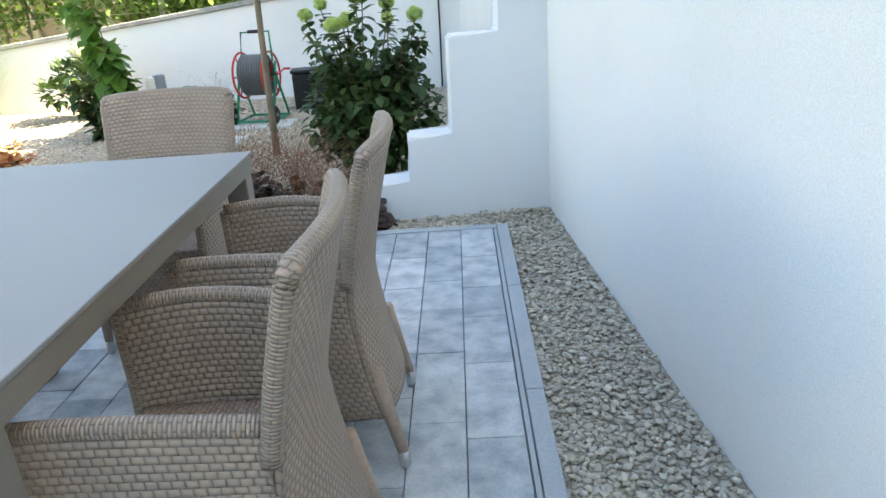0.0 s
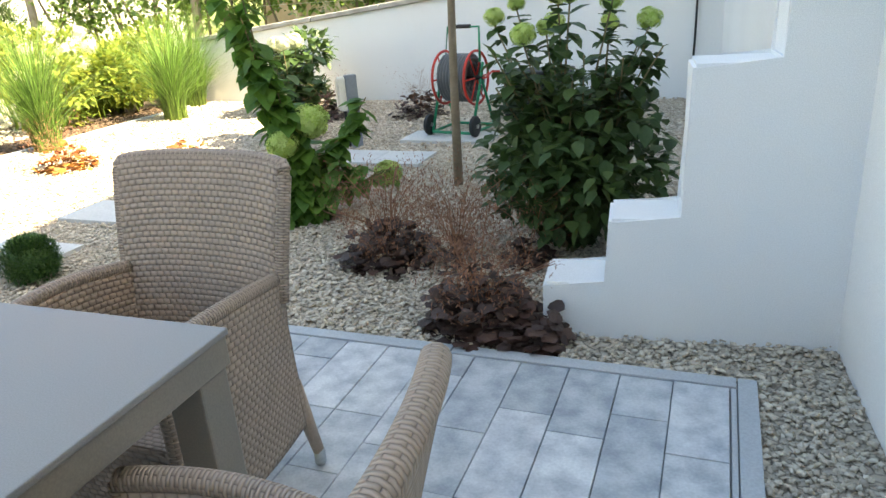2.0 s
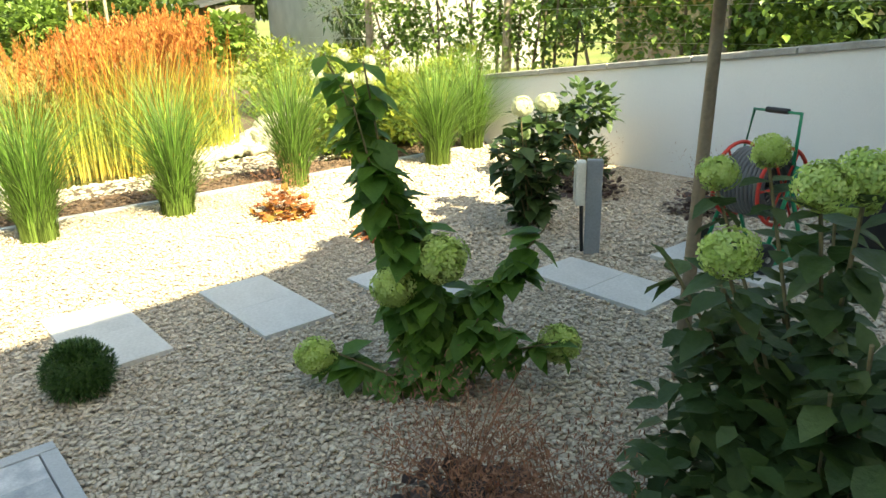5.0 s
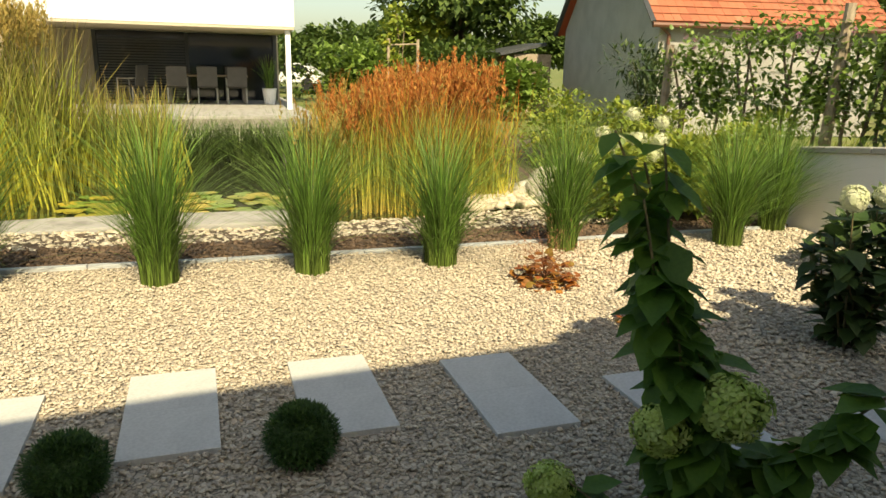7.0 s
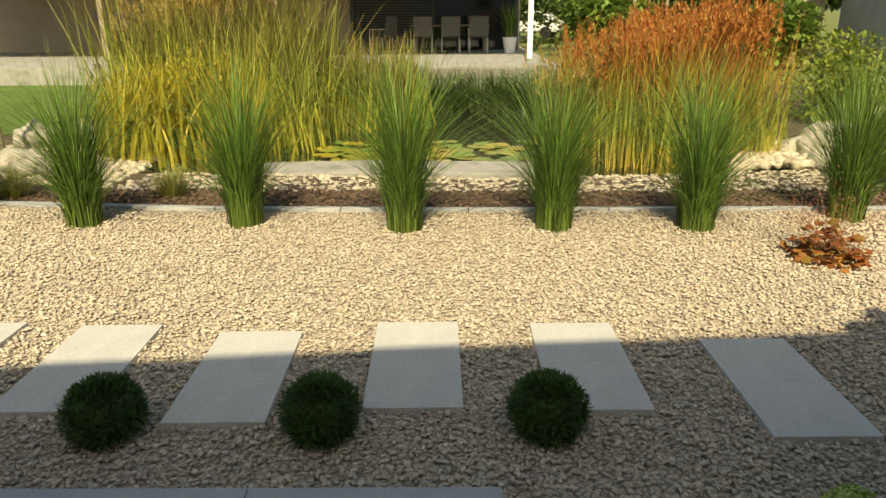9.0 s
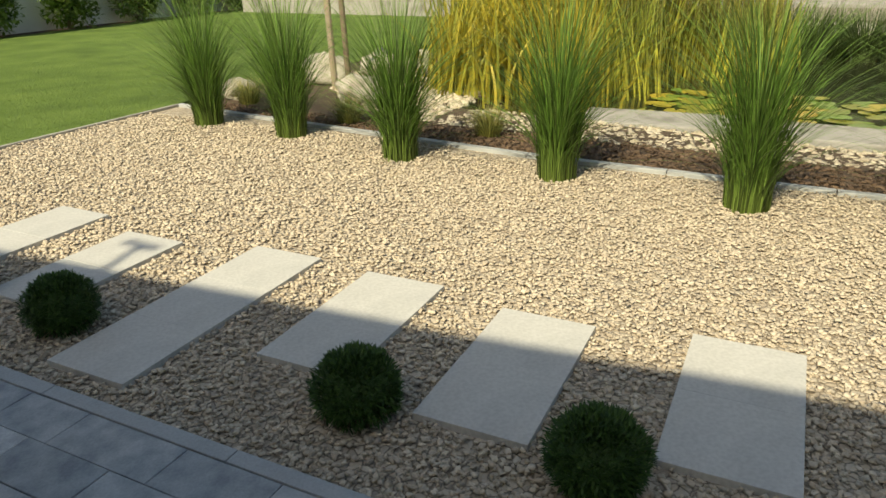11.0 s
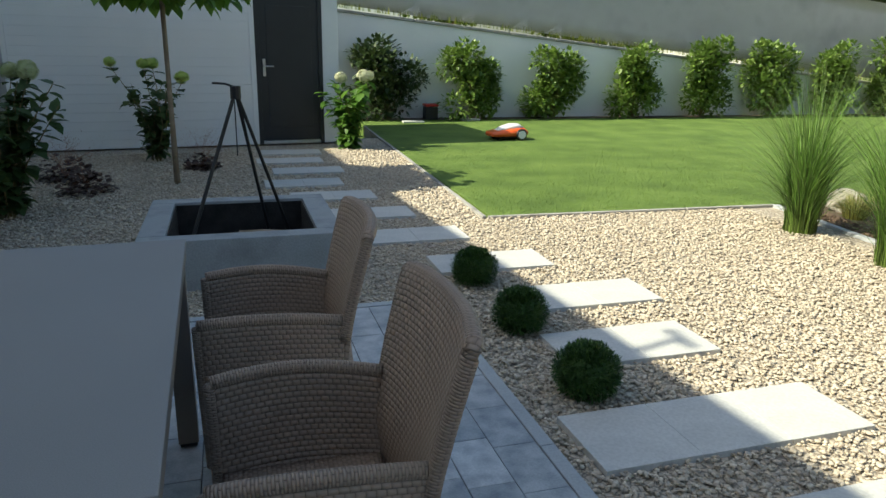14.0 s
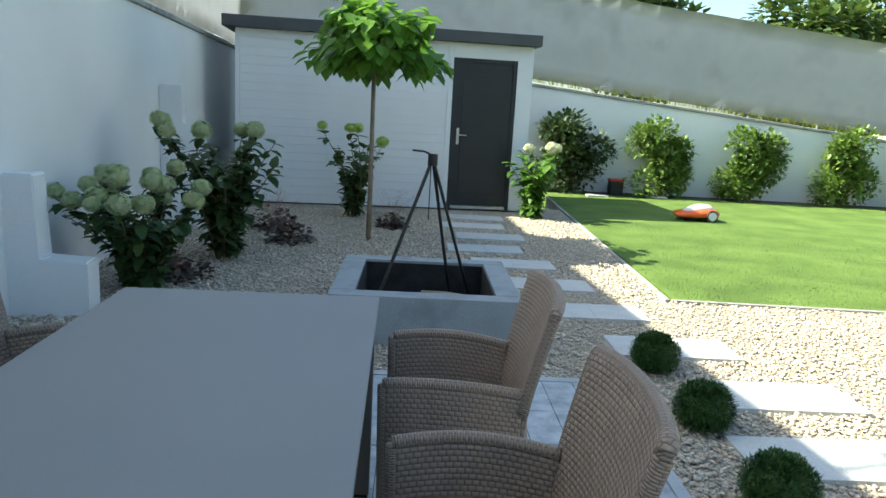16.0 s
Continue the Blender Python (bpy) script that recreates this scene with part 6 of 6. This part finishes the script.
# lean-to at the gable's far corner
lean_to = thing("lean_to", "small dark timber lean-to at the old house's gable", "lean-to", m=pose(-28.6, 13.2, 0, 0, 0, 0))
part("wall", boxed(-1.0, 1.2, -1.6, 0.0, -0.3, 2.0), M_WOOD, lean_to)
part("roof", boxed(-1.2, 1.4, -1.9, 0.1, 2.002, 2.12, 0.0, pose(0, 0, 0.35, 12, 0, 0)), M_ROOFTRIM, lean_to)

# low shed in the neighbouring plot
barn = thing("outbuilding", "low brown outbuilding with a pale roof beyond the trellis", "shed", m=pose(-9.3, 17.5, 0, 0, 0, -8))
part("wall", boxed(-4.6, 4.6, 0, 0.2, -0.3, 1.75, 0.02), M_OCHRE, barn, "ochre rendered wall")
part("side_wall", boxed(-4.6, -4.4, 0.2, 3.6, -0.3, 1.75, 0.02), M_OCHRE, barn)
part("side_wall", boxed(4.4, 4.6, 0.2, 3.6, -0.3, 1.75, 0.02), M_OCHRE, barn)
part("roof", boxed(-5.0, 5.0, -0.5, 4.0, 0, 0.12, 0.01, pose(0, 0, 1.78, 9, 0, 0)), M_COPING, barn, "pale weathered sheet roof")
for x in (-3.0, -0.6, 1.9):
    part("post", boxed(x - 0.07, x + 0.07, -0.4, -0.26, -0.3, 1.70, 0.01), M_WOOD, barn)
part("door", boxed(-2.4, -1.5, -0.03, -0.004, -0.3, 1.5, 0.01), M_WOOD, barn, "brown plank door")

# ---- trellis with climbers ----
for x, y, h, lx in ((-7.55, 7.0, 2.3, 0.06), (-10.85, 7.0, 1.9, 0.02), (-4.4, 7.1, 2.2, -0.03), (-1.5, 7.1, 2.2, 0.03)):
    tagged(part("trellis_post", tubed([(x - lx, y, -0.3), (x, y, 1.0), (x + lx, y, h)], [0.075, 0.07, 0.06], 9), M_WOOD), "weathered leaning wooden trellis post among climbers", "post", "trellis posts")
wires = thing("trellis_wire", "thin trellis wires strung between the wooden posts", "wire")
for z in (1.1, 1.5, 1.85):
    part("wire", tubed([(-13, 7.0, z), (-1.5, 7.05, z)], 0.004, 4), M_STEEL, wires)


def climber(x0, x1, y, zc, h, n, flowers):
    c = thing("climbing_rose", "leafy climber with mauve blossoms on the trellis", "climber", "climbers")
    k = 26
    cx, cz = R.uniform(x0, x1, k), R.uniform(zc - h / 2, zc + h / 2, k)
    i = R.randint(0, k, n)
    pos = np.stack([cx[i] + R.normal(0, 0.20, n), y + R.normal(0, 0.14, n), np.maximum(0.1, cz[i] + R.normal(0, 0.16, n))], 1)
    leafy(pos, R.normal(0, 1, (n, 3)), R.uniform(0.06, 0.12, n), M_SHRUB, c, "foliage")
    for a in range(7):
        xa = R.uniform(x0, x1)
        part("stem", tubed([(xa, y, -0.3), (xa + R.normal(0, 0.15), y, 0.8), (xa + R.normal(0, 0.3), y + 0.05, zc + h * 0.4)], [0.03, 0.022, 0.012], 6), M_BARK, c)
    for a in range(flowers):
        flower_head(c, (R.uniform(x0, x1), y - 0.15, R.uniform(zc, zc + h * 0.6)), 0.05, M_PINK, 20)


climber(-11.0, -9.2, 7.1, 1.45, 1.0, 1500, 6)
climber(-9.2, -7.3, 7.1, 1.55, 1.15, 1900, 5)
climber(-7.2, -4.6, 7.2, 1.6, 1.3, 3000, 5)
climber(-4.6, -1.0, 7.2, 1.7, 1.9, 7000, 2)
ds = bush("juniper", "grey-green spreading juniper before the old house", "shrub", -14.6, 9.2, 1.3, 1.0, 2.1, 1800, 0.22, M_DARKLEAF, template=(SLIM_V, SLIM_F))


# ---- trees of the distance ----
def tree(x, y, high, r, trunk_r, material, label, n=7500, leaf=0.40, group="distant trees", dense=16):
    t = thing("tree", label, "tree", group, pose(x, y, -0.3))
    part("trunk", tubed([(0, 0, -0.2), (0.05, 0, high * 0.3), (0.1, 0.08, high * 0.62)], [trunk_r, trunk_r * 0.75, trunk_r * 0.35], 8), M_BARK, t)
    c = R.normal(0, 1, (dense, 3))
    c /= np.linalg.norm(c, axis=1, keepdims=True)
    c = c * R.uniform(0.25, 0.75, (dense, 1)) * np.array([r, r, high * 0.36]) + np.array([0, 0, high * 0.60])
    w = R.uniform(0.28, 0.5, dense) * r
    bm = bmesh.new()
    for q in c:
        tube(bm, [(0.03, 0, high * 0.28), (q[0] * 0.5, q[1] * 0.5, mix(high * 0.3, q[2], 0.6)), tuple(q)], [trunk_r * 0.35, trunk_r * 0.2, 0.02], 5)
    part("limbs", bm, M_BARK, t)
    i = R.randint(0, dense, n)
    d = R.normal(0, 1, (n, 3))
    d /= np.linalg.norm(d, axis=1, keepdims=True)
    pos = c[i] + d * (w[i] * R.uniform(0.55, 1.08, n))[:, None] * np.array([1, 1, 0.85])
    leafy(pos, d, leaf * R.uniform(0.6, 1.2, n), material, t, "crown", ([(0, 0, 0), (-0.36, 0.45, 0.06), (0.36, 0.45, 0.06), (0, 1, -0.08)], SLIM_F))
    return t


GT = "broad dark green tree in the distance"
for x, y, hh, r, mtl in ((-33, 11.2, 9.0, 4.6, M_TREELEAF), (-46, 22, 6.0, 3.2, M_TREELEAF), (-32, 9.6, 4.6, 1.5, M_YELLEAF), (-46, 7.0, 4.0, 2.6, M_TREELEAF), (-52, 11, 4.4, 3.2, M_TREELEAF), (-52, 3, 4.0, 3.4, M_TREELEAF), (-58, 15, 5.2, 4, M_TREELEAF), (-26, 30, 6.0, 3.4, M_TREELEAF), (-15, 34, 6.0, 3.6, M_TREELEAF), (-8, 30, 8, 3.6, M_TREELEAF), (-60, -10, 8, 4, M_TREELEAF), (-3, 20, 6, 3, M_TREELEAF), (-5, 24, 6.5, 3.0, M_TREELEAF)):
    tree(x, y, hh, r, 0.2, mtl, GT if mtl is M_TREELEAF else "slender yellow-green tree in the distance")
for x, y, hh, r in ((-9.5, -25, 7.0, 2.6), (-14.5, -24, 6.8, 2.4), (-19, -27, 7.2, 3.0), (-26, -25, 7, 3.2), (-36, -22, 8, 3.6), (-44, -12, 8, 3.8)):
    tree(x, y, hh, r, 0.18, M_TREELEAF, "green tree beyond the boundary screen")
for x, y, rx, ry, hh, mtl in ((-27.5, 9.2, 1.8, 2.0, 2.6, M_TREELEAF), (-29, 6.0, 2.0, 2.0, 2.4, M_SHRUB), (-36, 3.0, 2.6, 3.0, 3.2, M_TREELEAF), (-38, -2.0, 2.6, 3.5, 3.2, M_TREELEAF), (-31, 12.2, 2.0, 2.2, 3.2, M_TREELEAF), (-42, -8, 3, 4, 3.2, M_TREELEAF), (-24, 10.2, 1.2, 1.3, 1.7, M_SHRUB), (-1, 12, 2.2, 1.6, 2.4, M_TREELEAF), (-4.4, 9.2, 1.3, 0.9, 2.5, M_TREELEAF), (-1.2, 9.0, 1.6, 0.9, 2.9, M_TREELEAF)):
    bush("hedge_bush", "uneven leafy green bush beyond the gardens", "bush", x, y, rx, ry, hh, 2400, 0.26, mtl, group="distant bushes", lumps=12)
young = tree(-24.5, 6.2, 4.6, 0.9, 0.04, M_YELLEAF, "young staked yellow-green tree beyond the reeds", 700, 0.2, "", 8)
for y in (5.7, 6.7):
    tagged(part("tree_stake", tubed([(-24.2, y, -0.3), (-24.2, y, 2.3)], 0.05, 8), M_WOOD), "wooden stake beside the young tree", "stake", "young tree stakes")
tagged(part("tie_bar", tubed([(-24.2, 5.7, 2.1), (-24.2, 6.7, 2.15)], 0.03, 6), M_WOOD), "cross bar tying the young tree's stakes", "bar")
red = thing("red_roof_house", "distant house with a red tile roof beyond the trees", "house", m=pose(-27.5, -33, 0, 0, 0, 20))
part("wall", boxed(-4, 4, -3, 3, -0.3, 4.2), M_LIMEWASH, red)
bm = bmesh.new()
prism(bm, [(-3.3, 0), (3.3, 0), (0, 2.4)], -4.3, 4.3)
part("roof", bm, M_TILEREST, red, "red tile roof").matrix_basis = pose(0, 0, 4.2, 90, 0, 90)

n = 1500
wx = R.uniform(-22, -3.5, n)
v, f, al = blades(n, 0.0, 0.16, 0.1, 0.012, 3)
v += np.repeat(np.stack([wx, south_y(wx) - R.uniform(0.04, 0.1, n), 2.66 + (wx - 1.5) * 0.1004], 1), 8, 0)
tagged(raw("wall_weeds", v, f, M_YELLEAF, along=al), "thin yellow-green weeds growing along the wall's coping", "weeds", "", "stuff")

# ---- parked car beyond the terrace ----
car = thing("parked_car", "white parked car beyond the covered terrace", "car", m=pose(-44, 4.6, -0.05, 0, 0, 70))
bm = bmesh.new()
prism(bm, [(-2.0, 0.35), (-2.05, 0.8), (-1.2, 0.95), (-0.6, 1.45), (1.1, 1.48), (1.8, 0.98), (2.05, 0.85), (2.05, 0.35)], -0.85, 0.85)
bm.transform(Matrix.Rotation(radians(90), 4, "X"))
bmesh.ops.bevel(bm, geom=list(bm.edges), offset=0.06, segments=2, affect="EDGES")
part("body", bm, M_CARPAINT, car)
for s in (-0.87, 0.87):
    bm = bmesh.new()
    prism(bm, [(-0.95, 0.97), (-0.5, 1.38), (1.0, 1.40), (1.5, 1.0)], s - 0.005, s + 0.005)
    bm.transform(Matrix.Rotation(radians(90), 4, "X"))
    part("side_window", bm, M_GLASS, car)
    for x in (-1.3, 1.3):
        bm = bmesh.new()
        lathe(bm, [(0.18, -0.1), (0.33, -0.1), (0.33, 0.1), (0.18, 0.1)], 16, pose(x, s * 0.95, 0.33, 90, 0, 0))
        part("wheel", bm, M_BLACK, car)

# ---- ground cover: loose stones, chips, blades ----
def inside(pts, poly):
    x, y = pts[:, 0], pts[:, 1]
    hit = np.zeros(len(pts), bool)
    for (xa, ya), (xb, yb) in zip(poly, poly[1:] + poly[:1]):
        cond = ((ya > y) != (yb > y)) & (x < (xb - xa) * (y - ya) / (yb - ya + 1e-9) + xa)
        hit ^= cond
    return hit


def strewn(name, rect, per, size, material, label, z=-0.016, holes=True, flat=0.5, poly=None, category="gravel"):
    x0, x1, y0, y1 = rect
    n = int((x1 - x0) * (y1 - y0) * per)
    p = np.stack([R.uniform(x0, x1, n), R.uniform(y0, y1, n)], 1)
    if poly:
        p = p[inside(p, poly)]
    if holes:
        keep = ~((p[:, 0] > -3.045) & (p[:, 0] < 0.005) & (p[:, 1] > -4.125) & (p[:, 1] < 0.005))
        keep &= p[:, 0] < line_x(p[:, 1]) - 0.01
        for x, y, k in STEPS:
            keep &= ~((p[:, 0] > x - 0.002) & (p[:, 0] < x + 0.405 * k) & (np.abs(p[:, 1] - y) < 0.2))
        keep &= ~((p[:, 0] > PX0) & (p[:, 0] < PX1) & (p[:, 1] > PY0) & (p[:, 1] < PY1))
        p = p[keep]
    n = len(p)
    pos = np.concatenate([p, (z + R.uniform(-0.010, 0.009, n))[:, None]], 1)
    v, f = stones(pos, size * R.uniform(0.6, 1.25, n), flat)
    return tagged(raw(name, v, f, material), label, category, "", "stuff")


GL = "loose angular crushed limestone gravel"
strewn("gravel", (-6.42, -2.9, -2.6, 2.6), 3200, 0.0110, M_STONE, GL)
strewn("gravel", (-2.9, 0.75, -4.6, 3.2), 2900, 0.0118, M_STONE, GL)
strewn("gravel", (-6.6, -2.9, -6.0, -2.6), 2600, 0.0122, M_STONE, GL, poly=[(-2.9, -2.6), (-6.56, -2.6), (-6.8, -4.9), (-6.95, -5.85), (-4.05, -6.0), (-4.06, -6.02), (-2.9, -6.02)])
strewn("gravel", (-4.3, 1.1, -10.4, -4.6), 1500, 0.0155, M_STONE, GL, poly=[(-2.9, -4.6), (1.1, -4.6), (1.1, -10.4), (-4.2, -10.4), (-4.03, -6.02), (-2.9, -6.02)])
strewn("gravel", (-6.42, 0.2, 2.6, 5.5), 1350, 0.0165, M_STONE, GL)
strewn("bark_chips", (-7.2, -6.5, -5.6, 5.4), 900, 0.026, M_MULCH, "brown bark mulch chips in the planting bed", holes=False, flat=0.35, category="mulch", poly=[(-6.52, 5.4), (-6.5, 0), (-6.58, -2), (-6.9, -4.9), (-6.98, -5.6), (-7.5, -5.6), (-7.2, -2), (-7.05, 0), (-7.05, 5.4)])
strewn("cream_pebbles", (-8.1, -7.0, -3.2, 4.2), 900, 0.026, M_PEBBLE, "cream rounded pebbles along the pond", z=-0.03, holes=False, flat=0.8, category="pebbles", poly=[(-7.05, 4.2), (-7.05, 0), (-7.2, -3.2), (-7.95, -3.0), (-7.6, 0.5), (-8.0, 4.2)])
strewn("cream_pebbles", (-9.9, -7.3, -5.6, -3.2), 400, 0.04, M_PEBBLE, "cream rounded pebbles along the pond", z=-0.02, holes=False, flat=0.8, category="pebbles", poly=[(-7.3, -3.2), (-7.5, -4.2), (-8.4, -5.0), (-9.9, -5.4), (-9.9, -4.4), (-8.6, -3.2)])
strewn("cream_pebbles", (-9.2, -7.9, 2.6, 4.6), 300, 0.07, M_PEBBLE, "cream rounded cobbles heaped beside the reeds", z=0.02, holes=False, flat=0.8, category="pebbles")

n = 34000
lp = np.stack([R.uniform(-9.5, -4.15, n), R.uniform(-10.5, -5.95, n)], 1)
lp = lp[R.uniform(0, 1, n) < np.clip(1.25 + (lp[:, 1] + 6.0) / 4.6, 0.1, 1)]
lp = lp[inside(lp, [(-4.12, -6.09), (-4.24, -10.5), (-9.5, -10.5), (-9.5, -5.8), (-7.08, -5.97)])]
n = len(lp)
v, f = scattered([(-0.06, 0, 0), (0.06, 0, 0), (0.05, 0.1, 0.55), (0.0, 0.35, 1.0)], [(0, 1, 2), (0, 2, 3)], turns(n, (-12, 12)), R.uniform(0.013, 0.024, n), np.concatenate([lp, np.full((n, 1), -0.012)], 1))
tagged(raw("lawn_blades", v, f, M_BLADE), "short green grass blades of the mown lawn", "grass", "", "stuff")

# ---- terrace pavers ----
paving = tagged(thing("terrace_paving", "blue-grey shaded concrete terrace pavers laid in rows", "paving"), kind="structure")
PR = random.Random(11)
shapes = {}
ROWS = {0: (0.39, 0.36, 0.29, 0.36, 0.43), 1: (0.235, 0.43, 0.29, 0.36, 0.43), 2: (0.37, 0.36, 0.29)}
cols = 17
cw = (2.98 - 0.082) / cols
for c in range(cols):
    x0 = -0.082 - cw * (c + 1)
    y = -0.062
    first, k = True, 0
    while y > -4.058:
        L = PR.choice((0.14, 0.29, 0.43)) if first else PR.choice((0.29, 0.43, 0.36))
        if k < len(ROWS.get(c, ())):
            L = ROWS[c][k]
        k += 1
        first = False
        y1 = max(y - L, -4.058)
        if y1 - -4.058 < 0.1:
            y1 = -4.058
        L = round(y - y1, 3)
        if L not in shapes:
            me = bpy.data.meshes.new("paver")
            bm = boxed(0.0016, cw - 0.0016, -L + 0.0016, -0.0016, -0.06, 0.0, 0.0035)
            bm.to_mesh(me)
            bm.free()
            me.materials.append(M_PAVER)
            shapes[L] = me
        o = new("paver", shapes[L])
        o.parent = paving
        o.location = (x0, y, PR.uniform(-0.0015, 0.0015))
        y = y1
part("cut_strip", boxed(-0.078, -0.062, -4.058, -0.062, -0.06, -0.001, 0.002), M_EDGING, paving)
